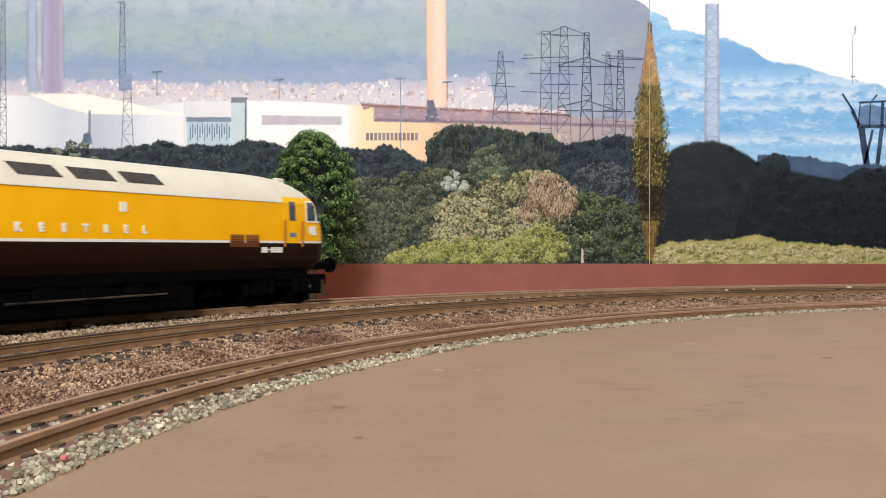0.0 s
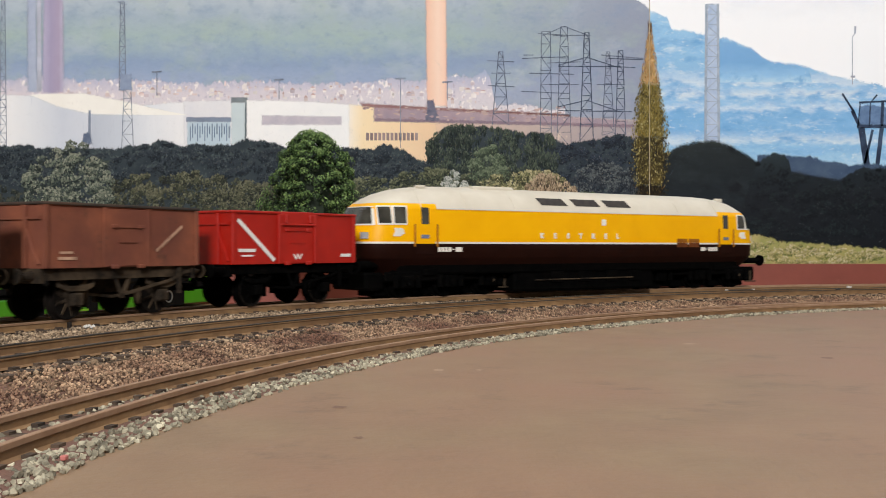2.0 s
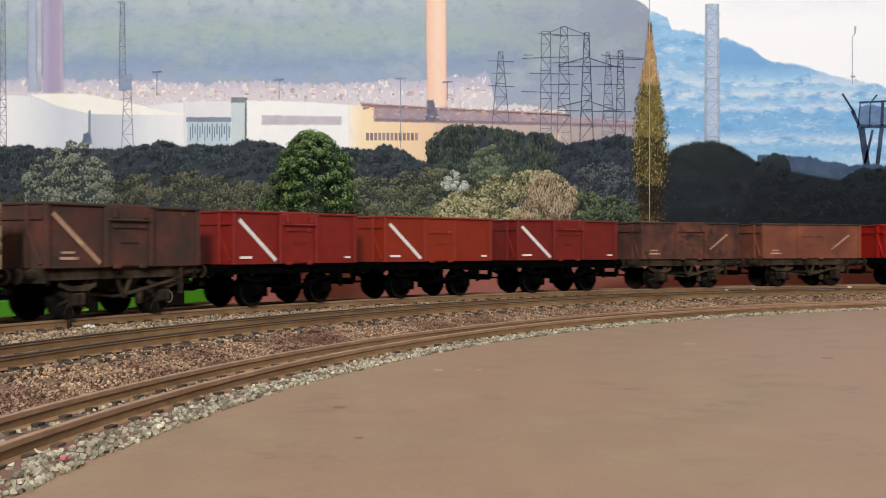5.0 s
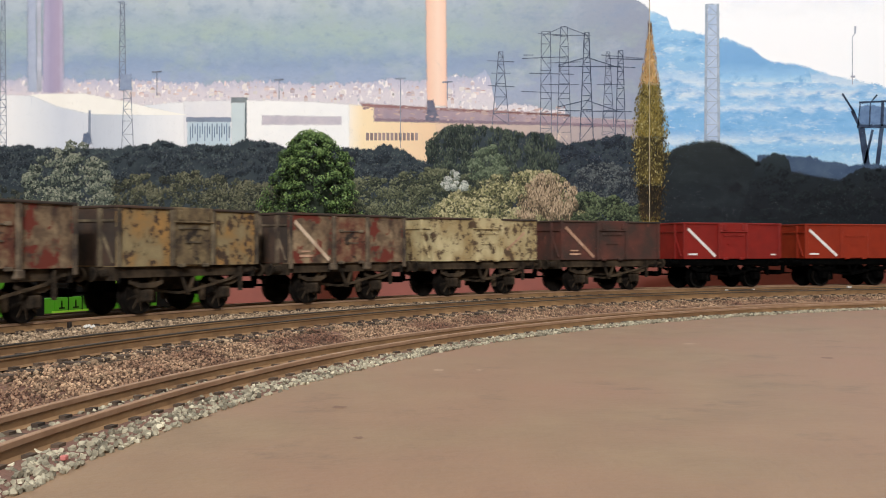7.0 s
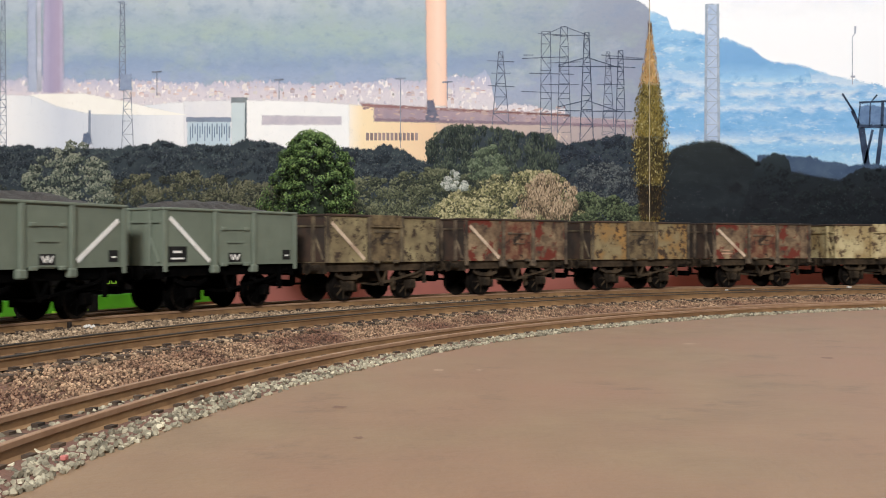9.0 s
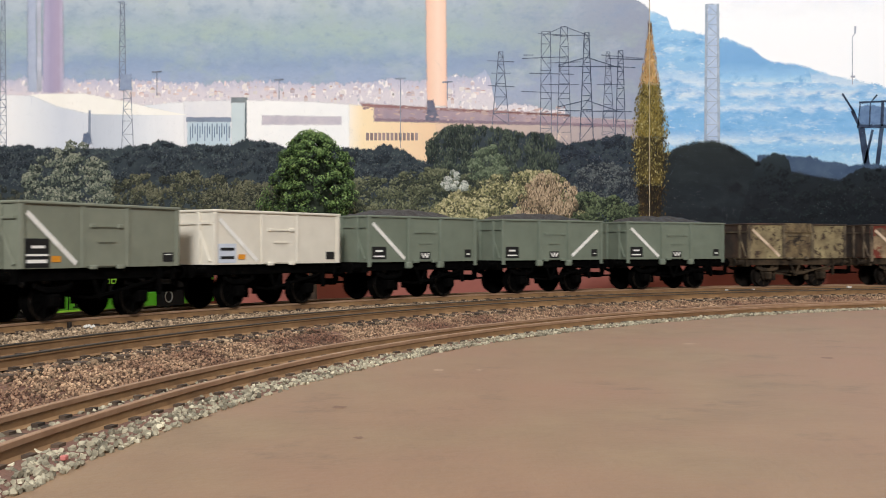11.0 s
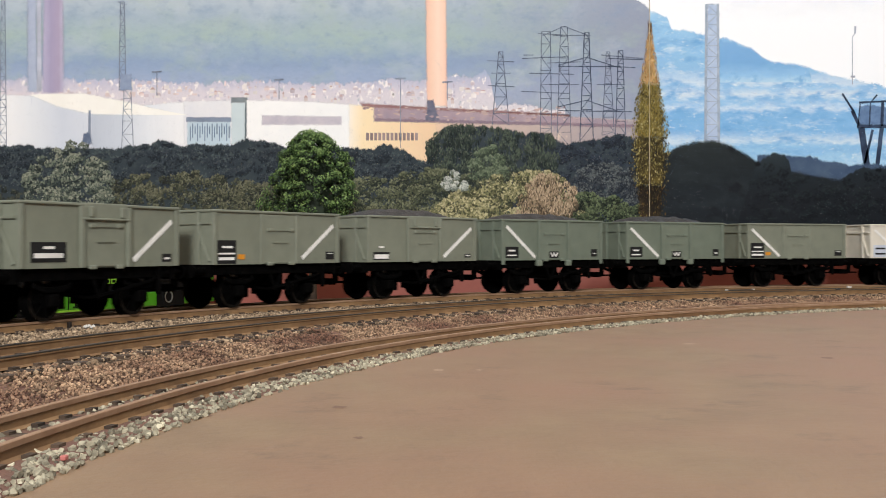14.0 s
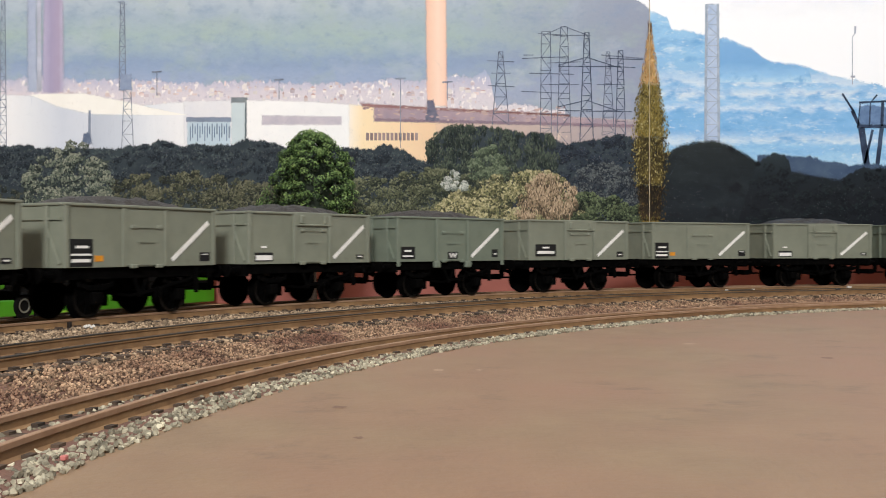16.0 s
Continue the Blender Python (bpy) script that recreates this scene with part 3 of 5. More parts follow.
# dark tree line and bushes of the left sheet
D0 = (46, 54, 62)
DARK = tones("dark_wood", (34, 41, 48), (46, 54, 62), (60, 69, 76), (76, 86, 88))
I_WOOD = ink("wood", D0, (36, 44, 50), 120, c3=(58, 68, 72), s3=60)
line = [(-60, 256), (20, 258), (100, 262), (200, 264), (260, 254), (290, 249), (330, 258), (400, 256), (440, 248), (480, 252), (520, 264), (600, 262), (660, 268), (680, 258), (712, 262), (730, 280), (770, 286)]
silhouette("tree_line", line, 480, I_WOOD, 1.34, 4, "printed dark wooded belt", 41)
foliage("tree_belt", [(a, b + 4) for a, b in line], 330, DARK, 420, (7, 14), 2.6, 1.36, "printed dark tree crowns", 42)
silhouette("tree_line", [(756, 262), (772, 238), (800, 226), (850, 224), (885, 228), (930, 236), (970, 236), (985, 250), (1010, 256), (1050, 246), (1090, 240), (1149, 244)], 480, I_WOOD, 1.40, 5, "printed dark poplars", 43)
foliage("poplar_belt", [(756, 262), (772, 238), (800, 226), (850, 226), (885, 230), (930, 240), (970, 238), (985, 256)], 330, tones("poplar", (32, 40, 40), (46, 56, 50), (66, 76, 66), (86, 96, 80)), 260, (5, 10), 2.6, 1.42, "printed upright dark trees", 44, 40, 1.4, True)
foliage("dark_belt", [(985, 260), (1050, 250), (1090, 244), (1149, 248)], 420, tones("night_wood", (34, 40, 50), (46, 54, 66), (58, 68, 80)), 170, (8, 14), 2.6, 1.42, "printed shadowed woods", 45, 37)
foliage("pale_bush", [(832, 292), (846, 268), (872, 258), (888, 276), (894, 300)], 318, tones("pale", (60, 72, 58), (90, 104, 82), (118, 130, 104)), 50, (6, 11), 2.4, 1.54, "printed pale green bush", 46)
foliage("grey_bush", [(48, 310), (80, 270), (120, 250), (150, 254), (180, 282), (196, 320)], 380, tones("willow", (44, 52, 50), (78, 88, 80), (112, 120, 105), (146, 150, 132)), 130, (8, 16), 2.8, 1.54, "printed silvery willow", 47, 44)
foliage("olive_bushes", [(170, 330), (230, 312), (290, 310), (360, 304), (420, 318), (470, 326), (500, 340)], 400, tones("olive", (44, 47, 42), (64, 69, 54), (90, 91, 71), (113, 113, 91)), 240, (9, 17), 2.8, 1.54, "printed olive scrub", 48, 44)
foliage("scrub", [(-60, 340), (0, 330), (60, 350)], 470, tones("gloom", (39, 44, 42), (56, 61, 54), (76, 79, 68)), 90, (9, 16), 2.8, 1.54, "printed dim scrub", 49)
foliage("wild_bushes", [(600, 330), (640, 312), (690, 322), (730, 300), (776, 300), (820, 312), (860, 304), (900, 296)], 466, tones("green_scrub", (44, 51, 44), (68, 74, 57), (93, 98, 74), (119, 122, 95)), 420, (9, 18), 2.9, 1.54, "printed green scrub", 50, 44)
foliage("light_bush", [(786, 320), (798, 296), (812, 304), (824, 324)], 338, tones("cream_blossom", (120, 130, 120), (168, 174, 164), (206, 208, 198)), 26, (4, 7), 2.0, 1.66, "printed pale blossom bush", 51)
foliage("olive_hill", [(770, 372), (800, 346), (840, 322), (880, 312), (930, 304), (970, 304), (1010, 326), (1040, 356)], 460, tones("gold_scrub", (72, 74, 52), (120, 120, 84), (164, 158, 116), (198, 190, 146)), 420, (9, 18), 2.8, 1.68, "printed golden-olive shrubs", 52, 44)
foliage("brown_bush", [(920, 346), (940, 322), (962, 308), (990, 316), (1016, 336)], 392, tones("brown", (88, 76, 60), (150, 130, 104), (196, 172, 142)), 100, (7, 13), 2.4, 1.80, "printed dry brown bush", 53, 44, 1.1, True)
foliage("grey_wood", [(1016, 312), (1040, 292), (1080, 290), (1120, 300), (1149, 310)], 360, tones("ash", (40, 46, 54), (64, 70, 76), (98, 104, 104)), 110, (7, 13), 2.5, 1.66, "printed ash-grey shrubs", 54)
foliage("green_bush", [(972, 392), (1000, 356), (1030, 342), (1080, 346), (1110, 362), (1149, 366)], 466, tones("deep_green", (30, 36, 30), (50, 60, 44), (76, 88, 62), (104, 116, 84)), 300, (8, 15), 2.7, 1.82, "printed deep green bushes", 55, 44)
foliage("yellow_bush", [(690, 452), (740, 436), (800, 424), (850, 418), (900, 424), (940, 400), (975, 396), (1000, 420)], 466, tones("lime", (84, 92, 48), (124, 130, 66), (158, 160, 88), (182, 182, 116)), 260, (7, 14), 2.6, 1.94, "printed yellow-green bushes", 56, 44)
poly("stump", [(1028, 466), (1033, 466), (1032, 441), (1029, 439)], ink("stump", (206, 190, 170)), 2.1)

# right sheet: sky, blue hills, mound, trees and dry grass
part("right_sheet", Geo().add([on_sheet(u, v, 0.9) for u, v in ((SEAM + 0.6, 520), (2500, 520), (2500, -160), (SEAM + 0.6, -160))], [(0, 1, 2, 3)]), I_SKY, backdrop, "printed sheet with sky and blue hills")
poly("sky_tint", [(1300, 10), (2500, 10), (2500, -160), (1300, -160)], ink("sky_tint", (240, 247, 254), (250, 252, 255), 20), 0.92, f=34.0)
I_BLUEHILL = photo("blue_hill", [(20, (160, 203, 234)), (84, (152, 197, 230)), (120, (146, 191, 226)), (146, (206, 223, 238)), (154, (160, 201, 232)), (166, (214, 227, 238)), (178, (150, 195, 230)), (190, (202, 221, 239)), (200, (128, 181, 224)), (234, (134, 185, 226)), (248, (206, 223, 236)), (258, (150, 197, 230)), (330, (190, 219, 232))], "v", 24, 70, 0.07, 330,
                   (((114, 169, 217), 70, 0.48, 0.70), ((144, 191, 229), 60, 0.50, 0.72), ((220, 233, 243), 100, 0.55, 0.90), ((240, 244, 244), 190, 0.60, 0.80)), (0.8, 1, 1.8))
I_BLUE2 = photo("near_blue", [(66, (130, 177, 220)), (112, (124, 173, 218)), (134, (150, 195, 230)), (146, (186, 217, 237))], "v", 14, 90, 0.06, 300, (((132, 181, 221), 120, 0.54, 0.66),), (1, 1, 1.5))
silhouette("blue_hills", [(1150, 22), (1180, 30), (1188, 52), (1240, 60), (1290, 70), (1330, 88), (1360, 108), (1430, 120), (1470, 134), (1520, 144), (1568, 154), (2500, 190)], 330, I_BLUEHILL, 0.98, 2.5, "printed far blue hills", 61)
silhouette("blue_hills", [(1262, 72), (1290, 74), (1330, 88), (1356, 108), (1400, 116), (1430, 122), (1436, 142)], 146, I_BLUE2, 1.0, 2, "printed blue ridge", 62)
mast("lattice_mast", 1260, 8, 256, 20, 24, 2.6, I_MAST2, 1.22, "printed pale lattice mast", (), 0.9, 2.4)
poly("mast_fill", [(1250, 256), (1272, 256), (1270, 8), (1252, 8)], ink("mast_fill", (170, 188, 214), (192, 206, 224), 200), 1.2)
g = Geo()
stroke(g, (1508, 150), (1508, 66), 1.6, 1.24)
stroke(g, (1508, 66), (1514, 58), 1.6, 1.24)
stroke(g, (1513, 60), (1513, 47), 4.0, 1.25)
stroke(g, (1505, 136), (1513, 136), 4.0, 1.25)
part("wind_gauge", g, ink("gauge", (176, 182, 196)), backdrop, "printed thin pole with a vane")
I_CRANE = ink("crane", (56, 72, 96), (76, 94, 120), 200, c3=(44, 54, 74), s3=80)
g = Geo()
for a, b, w in (((1490, 166), (1512, 200), 4), ((1508, 196), (1520, 222), 7), ((1520, 182), (1640, 176), 4), ((1516, 224), (1640, 224), 7), ((1522, 182), (1518, 224), 3), ((1540, 182), (1538, 224), 3),
                ((1562, 180), (1560, 224), 6), ((1524, 226), (1534, 296), 12), ((1560, 226), (1552, 296), 8), ((1544, 230), (1530, 290), 5), ((1580, 226), (1580, 296), 14), ((1542, 180), (1552, 168), 3)):
    stroke(g, a, b, w, 1.26)
part("dock_crane", g, I_CRANE, backdrop, "printed dark blue dock crane")
poly("crane_cab", [(1520, 222), (1640, 222), (1640, 200), (1536, 186), (1522, 190)], ink("crane_glass", (112, 140, 176), (90, 116, 150), 200), 1.25)
I_MOUND = photo("mound", [(245, (52, 60, 54)), (262, (38, 44, 45)), (320, (28, 34, 38)), (360, (30, 36, 41)), (430, (22, 25, 29))], "v", 26, 40, 0.2, 200, (((44, 52, 54), 35, 0.48, 0.80), ((22, 25, 30), 60, 0.54, 0.68)), (1, 1, 1.8))
silhouette("far_trees", [(1340, 276), (1360, 272), (1400, 276), (1450, 282), (1500, 292), (1580, 292), (2500, 292)], 330, ink("blue_dusk", (62, 80, 106), (76, 94, 116), 90), 1.30, 3, "printed dusky far trees", 81)
silhouette("mound", [(1149, 290), (1180, 270), (1205, 258), (1240, 250), (1262, 249), (1290, 258), (1318, 272), (1340, 288), (1380, 300), (1600, 340)], 470, I_MOUND, 1.36, 1.0, "printed dark spoil mound", 82, f=5.0)
silhouette("night_trees", [(1290, 450), (1302, 404), (1316, 366), (1326, 330), (1334, 300), (1345, 282), (1375, 272), (1395, 282), (1402, 310), (1440, 312), (1470, 330), (1500, 310), (1530, 296), (1568, 300), (2500, 290)], 470, photo("night", [(270, (44, 54, 58)), (310, (30, 37, 42)), (350, (25, 29, 34)), (440, (20, 24, 29))], "v", 14, 40, 0.25, 120), 1.40, 4, "printed dark trees", 83)
foliage("night_leaves", [(1330, 302), (1345, 284), (1375, 276), (1395, 286), (1404, 312), (1440, 316), (1470, 334), (1500, 314), (1530, 300), (1600, 304)], 420, tones("night_leaf", (18, 23, 28), (25, 31, 36), (36, 45, 47)), 160, (7, 13), 2.4, 1.42, "printed black-green leaves", 84, 30)
grass_top = [(1149, 440), (1180, 430), (1230, 426), (1300, 424), (1345, 416), (1380, 428), (1440, 432), (1520, 438), (1600, 440), (2500, 440)]
silhouette("grass", grass_top, 475, ink("dry_grass", (186, 170, 112), (160, 152, 92), 120, c3=(140, 146, 84), s3=50), 1.56, 3, "printed dry grass bank", 86)
foliage("grass_tufts", [(1150, 442), (1230, 430), (1300, 428), (1345, 420), (1380, 432), (1440, 436), (1520, 442), (1600, 444)], 467, tones("straw", (112, 118, 64), (156, 150, 92), (190, 176, 122), (214, 200, 158)), 260, (6, 12), 2.0, 1.60, "printed straw tufts", 87, 37, 0.5)

# poplar cut-out pasted over the seam
pop_w = [(44, 1), (60, 4), (100, 10), (160, 20), (220, 31), (290, 33), (330, 28), (380, 24), (420, 13), (462, 8)]
rng = random.Random(91)
g = Geo()
pop_t = tones("amber", (176, 128, 76), (206, 162, 104), (224, 188, 136)) + tones("mustard", (72, 64, 36), (116, 105, 56), (148, 134, 74), (188, 174, 116)) + tones("bark", (36, 30, 20), (60, 48, 28), (112, 88, 44))
for k in range(3600):
    v = rng.triangular(42, 463, 210)
    w = interp(pop_w, v)
    du = rng.uniform(-1, 1)
    u = SEAM + 1 + du * w * (1.12 - 0.3 * rng.random()) + (0 if v < 330 else 2)
    if v < 150:
        mi = rng.choice((0, 1, 1, 2, 2)) if rng.random() < 1.2 - (v - 60) / 130 else rng.choice((4, 5, 6, 1))
    elif v < 245:
        mi = rng.choice((3, 4, 4, 5, 5, 4, 6))
    elif v < 330:
        mi = rng.choice((7, 3, 8, 4, 3, 5, 6))
    elif v < 375:
        mi = rng.choice((7, 7, 8, 9, 3, 7))
    else:
        mi = rng.choice((8, 9, 9, 4, 3))
    s = rng.uniform(1.0, 2.6)
    blob(g, rng, u, v, s * 0.7, s * 1.4, 2.2 + 0.0003 * k, mi, 5, rng.uniform(-0.5, 0.5), 1.2)
part("poplar_cutout", g, pop_t, backdrop, "pasted paper poplar, amber top and olive leaves")
for va, vb, c1, c2 in ((40, 150, (204, 160, 104), (220, 182, 130)), (150, 245, (134, 116, 50), (160, 136, 62)), (245, 330, (80, 68, 34), (112, 96, 46)), (330, 390, (44, 36, 26), (70, 54, 34)), (390, 463, (116, 96, 46), (140, 116, 56))):
    rows = [v for v in range(va, vb + 1, 5)]
    wob = lambda v, s: (interp(pop_w, v) * 0.74 + 2.2 * noise.noise(Vector((v * 0.11, s, 9)))) * s
    poly("poplar_base", [(SEAM + 1 + wob(v, -1), v) for v in rows] + [(SEAM + 1 + wob(v, 1), v) for v in reversed(rows)], ink("poplar_base", c1, c2, 160, c3=tuple(x * 0.7 for x in c1), s3=90), 2.12, f=4.0)
g = Geo()
stroke(g, (SEAM, -160), (SEAM, 466), 0.9, 3.3)
part("seam", g, ink("seam", (206, 196, 174), (160, 146, 108), 60), backdrop, "pale joint between the two sheets")

# ---- ballast stones, model tree, toy bus and trackside bits ----
flat = lambda z: (lambda r, a: z)
VA, VB = 1.55, 3.25
stones("ballast", R_A - 16.5, R_A - 9.5, VA, VB, lambda r, a: Z_BOARD + 0.15 + 0.35 * noise.noise(Vector((r * 0.3, a * 60, 3))), 4800, 1.25, M_STONE_PALE, track_a, "pale grey loose ballast stones", 3)
stones("ballast", R_A - 9.5, R_A + 14.0, VA, VB, flat(H_A - 2.75), 5200, 1.2, M_STONE_PALE, track_a, "pale stones between the sleepers", 4)
stones("ballast", R_A + 10.5, R_B - 12.0, VA, VB, lambda r, a: H_A - 2.7 + (r - R_A - 10) / (R_B - R_A - 22) * (H_B - H_A) + 0.8 * noise.noise(Vector((r * 0.2, a * 70, 1))), 42000, 0.8, M_STONE_BROWN, track_b, "brown earthy ballast stones", 5)
stones("ballast", R_B - 15.5, R_B + 15.0, VA, VB, flat(H_B - 2.95), 11000, 1.1, M_STONE_GREY, track_b, "beige stones between the sleepers", 6)
stones("ballast", R_B + 12.0, R_C - 9.0, VA, VB, lambda r, a: H_B - 2.9 + (r - R_B - 12) / (R_C - R_B - 21) * (H_C - H_B) + 0.5 * noise.noise(Vector((r * 0.15, a * 80, 2))), 30000, 1.05, M_STONE_GREY, track_c, "beige ballast stones", 7)
stones("ballast", R_C - 9.0, R_C + 19.0, VA, VB, flat(H_C - 2.95), 9000, 1.2, M_STONE_GREY, track_c, "beige ballast stones under the train", 8)


def at_curve(r, a, z):
    return (CX + r * math.cos(a), CY + r * math.sin(a), z)


# model tree, placed and sized to fit the camera's view
# Shaded, half-lit and lit copies of one leaf green.
M_LEAF = [mat("leaf_shaded", (34, 50, 24), (24, 38, 18), 200, 0.7, island=0.3), mat("leaf_half_lit", (74, 100, 48), (58, 82, 38), 200, 0.65, island=0.3), mat("leaf_lit", (122, 146, 82), (102, 126, 66), 200, 0.6, island=0.25)]
M_BARK = mat("tree_bark", (70, 56, 44), (50, 40, 32), 200, 0.9, bump=0.5)


def model_tree(x, y, z, top, wide):
    t = thing("model_tree", "dense dark green leafy model tree behind the track", "tree")
    g = Geo()
    g.tube((x, y, z), (x, y, z + 30), 2.6, 8, 0, 1.9).tube((x, y, z + 30), (x + 1, y, top - 14), 1.9, 8, 0, 0.5)
    rng = random.Random(8)
    for k in range(9):
        a = k * 2.4
        h = z + 26 + 6.5 * k
        g.tube((x, y, h), (x + 15 * math.cos(a), y + 13 * math.sin(a), h + 9), 0.9, 6, 0, 0.3)
    part("trunk", g, M_BARK, t, "tapered brown trunk with limbs")
    g = Geo()
    low = 24.0
    n = 18
    rings = [[(x + wide * 0.58 * math.sqrt(max(0.02, 1 - q * q)) * math.cos(6.2832 * i / n), y + wide * 0.42 * math.sqrt(max(0.02, 1 - q * q)) * math.sin(6.2832 * i / n), low + q * (top - low - 12)) for i in range(n)] for q in (0.0, 0.25, 0.5, 0.7, 0.85, 0.95)]
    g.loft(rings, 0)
    for k in range(520):
        q = rng.random() ** 0.8
        a = rng.uniform(0, 6.283)
        r = wide * min(1.0, 1.12 * math.sqrt(max(0.0, 1 - q ** 2.0))) * (0.86 if q < 0.12 else 1.0)
        r *= rng.uniform(0.62, 1.03) * (1 + 0.06 * math.sin(3 * a + 9 * q))
        c = Vector((x + r * math.cos(a), y + 0.8 * r * math.sin(a), low + q * (top - low - 1.5)))
        out = Vector((math.cos(a), math.sin(a), 0.55)).normalized()
        puff = rng.uniform(2.6, 4.2) * (1 - 0.25 * q)
        for j in range(64):
            d = Vector((rng.gauss(0, 1), rng.gauss(0, 1), rng.gauss(0, 1))).normalized()
            p = c + d * puff * rng.uniform(0.75, 1.0)
            nrm = (d + out * 0.4 + Vector((rng.gauss(0, .4), rng.gauss(0, .4), rng.gauss(0, .4)))).normalized()
            e = nrm.orthogonal().normalized()
            f = nrm.cross(e)
            an = rng.uniform(0, 6.283)
            e, f = e * math.cos(an) + f * math.sin(an), f * math.cos(an) - e * math.sin(an)
            s = rng.uniform(0.5, 0.95)
            # Tone follows facing: lit above and outside, shaded below and within.
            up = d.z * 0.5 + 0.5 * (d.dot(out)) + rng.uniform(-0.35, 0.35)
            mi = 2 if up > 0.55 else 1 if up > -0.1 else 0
            pts = [p - e * s, p - e * 0.2 * s + f * 0.55 * s + nrm * 0.15, p + e * s, p - e * 0.1 * s - f * 0.55 * s]
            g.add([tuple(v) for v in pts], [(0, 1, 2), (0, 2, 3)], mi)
    part("crown", g, M_LEAF, t, "rounded crown of small green leaves with painted light and shade")
    return t


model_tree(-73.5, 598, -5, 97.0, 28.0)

# bright green toy bus on the lower shelf, its place and low height fitted to the camera's view
M_GREEN = mat("lime_green_paint", (62, 138, 18), (54, 122, 15), 60, 0.4, coat=0.1)
M_LIME = mat("lime_highlight_paint", (130, 186, 54), (112, 168, 42), 60, 0.35)
M_TYRE = mat("black_tyre", (7, 7, 7), (14, 14, 14), 200, 0.8, spec=0.1)


def toy_bus():
    b = thing("toy_bus", "bright green toy bus standing low behind the track", "bus")
    m = pose(-203 * MM, 542 * MM, -5 * MM, 0, 0, math.degrees(math.atan2(0.911, 0.412)))
    # x along the bus, viewer's side is -y, z from the shelf
    part("lower_panel", Geo().box(-35, 142, 0, 26, 2.2, 10.4, c=0.6), M_GREEN, b, "green lower side panels")
    part("window_band", Geo().box(-34.4, 141.4, 0.5, 25.5, 10.4, 15.8), M_TYRE, b, "dark band of windows")
    part("roof", Geo().box(-26, 117, 0, 26, 15.8, 20.6, c=0.9), M_TYRE, b, "black upper band and roof")
    for x0, x1 in ((-35, -26), (117, 142)):
        part("roof_end", Geo().box(x0, x1, 0, 26, 15.8, 20.6, c=0.9), M_GREEN, b, "green end of the roof")
    # Pale strip painted as the highlight along the roof's upper edge.
    part("roof_trim", Geo().box(118, 141, -0.3, 0.2, 19.6, 20.3), M_LIME, b, "pale lime highlight painted along the roof edge")
    for k in range(4):
        x = 33.0 + 5.0 * k
        g = Geo().box(x, x + 3.8, -0.3, 0.2, 16.2, 16.7).box(x, x + 3.8, -0.3, 0.2, 18.4, 18.9)
        part("window_frame", g.box(x, x + 0.5, -0.3, 0.2, 16.7, 18.4).box(x + 3.3, x + 3.8, -0.3, 0.2, 16.7, 18.4), M_LIME, b, "thin lime window frame")
    for x in (6, 16):
        d = part("panel_door", Geo().box(x, x + 9, -0.35, 0.3, 3.6, 10.0), M_GREEN, b, "green hinged panel door")
        part("door_handle", Geo().box(x + 4.2, x + 4.8, -0.7, -0.3, 4.4, 8.6).box(x + 2.6, x + 6.4, -0.7, -0.3, 4.4, 5.1), M_TYRE, d, "black cross handle")
        part("door_edge", Geo().box(x + 9.0, x + 9.5, -0.5, 0.2, 3.0, 10.2), M_TYRE, d)
    part("sill_trim", Geo().box(4, 30, -0.5, 0.2, 2.4, 3.4), M_LIME, b, "pale lime sill strip")
    for x0, x1 in ((-8, -1.5), (29, 37), (86, 111)):
        part("dark_skirt", Geo().box(x0, x1, -0.4, 0.2, 1.6, 10.5), M_TYRE, b, "black panel between green panels")
    for x in (-15, 96):
        for y, s in ((-0.6, -1), (23, 1)):
            w = part("wheel", lathe_wheel(x, y), M_TYRE, b, "black rubber wheel")
            g = Geo()
            ring = lambda r, yy: [(x + r * math.cos(6.28319 * i / 18), yy, 7.2 + r * math.sin(6.28319 * i / 18)) for i in range(18)]
            yy = y - 0.1 if s < 0 else y + 4.7
            g.loft([ring(3.6, yy), ring(3.7, yy + s * 0.3), ring(2.9, yy + s * 0.3), ring(2.8, yy)], caps=False)
            part("rim", g, M_CHROME, w, "bright chrome wheel rim")
    b.matrix_world = m
    return b


M_CHROME = mat("chrome", (150, 156, 154), (130, 136, 134), 100, 0.3, metal=0.8)


def lathe_wheel(x, y):
    g = Geo()
    ring = lambda r, yy: [(x + r * math.cos(6.28319 * i / 20), yy, 7.2 + r * math.sin(6.28319 * i / 20)) for i in range(20)]
    return g.loft([ring(5.6, y), ring(6.6, y + 0.8), ring(6.6, y + 3.8), ring(5.6, y + 4.6)])


toy_bus()

# trackside bits on and beside the tracks
M_DARKBIT = mat("dark_metal", (44, 38, 34), (60, 52, 46), 200, 0.5, metal=0.4)
M_PALEBIT = mat("pale_plastic", (220, 214, 204), (200, 194, 184), 200, 0.6)


def trackside(name, r, a, box, m, label, cat):
    g = Geo().box(*box, c=0.12)
    ob = solid(name, g, m, label, cat)
    x, y, z = at_curve(r, a, 0)
    ob.matrix_world = pose(x * MM, y * MM, 0, 0, 0, math.degrees(a) - 90)
    return ob


def curve_angle(u, r):
    """Angle on the curve of radius r whose direction from the eye has this slope."""
    lo, hi = 1.3, 3.2
    for _ in range(50):
        mid = (lo + hi) / 2
        x, y, _z = at_curve(r, mid, 0)
        lo, hi = (mid, hi) if x / y > u else (lo, mid)
    return lo


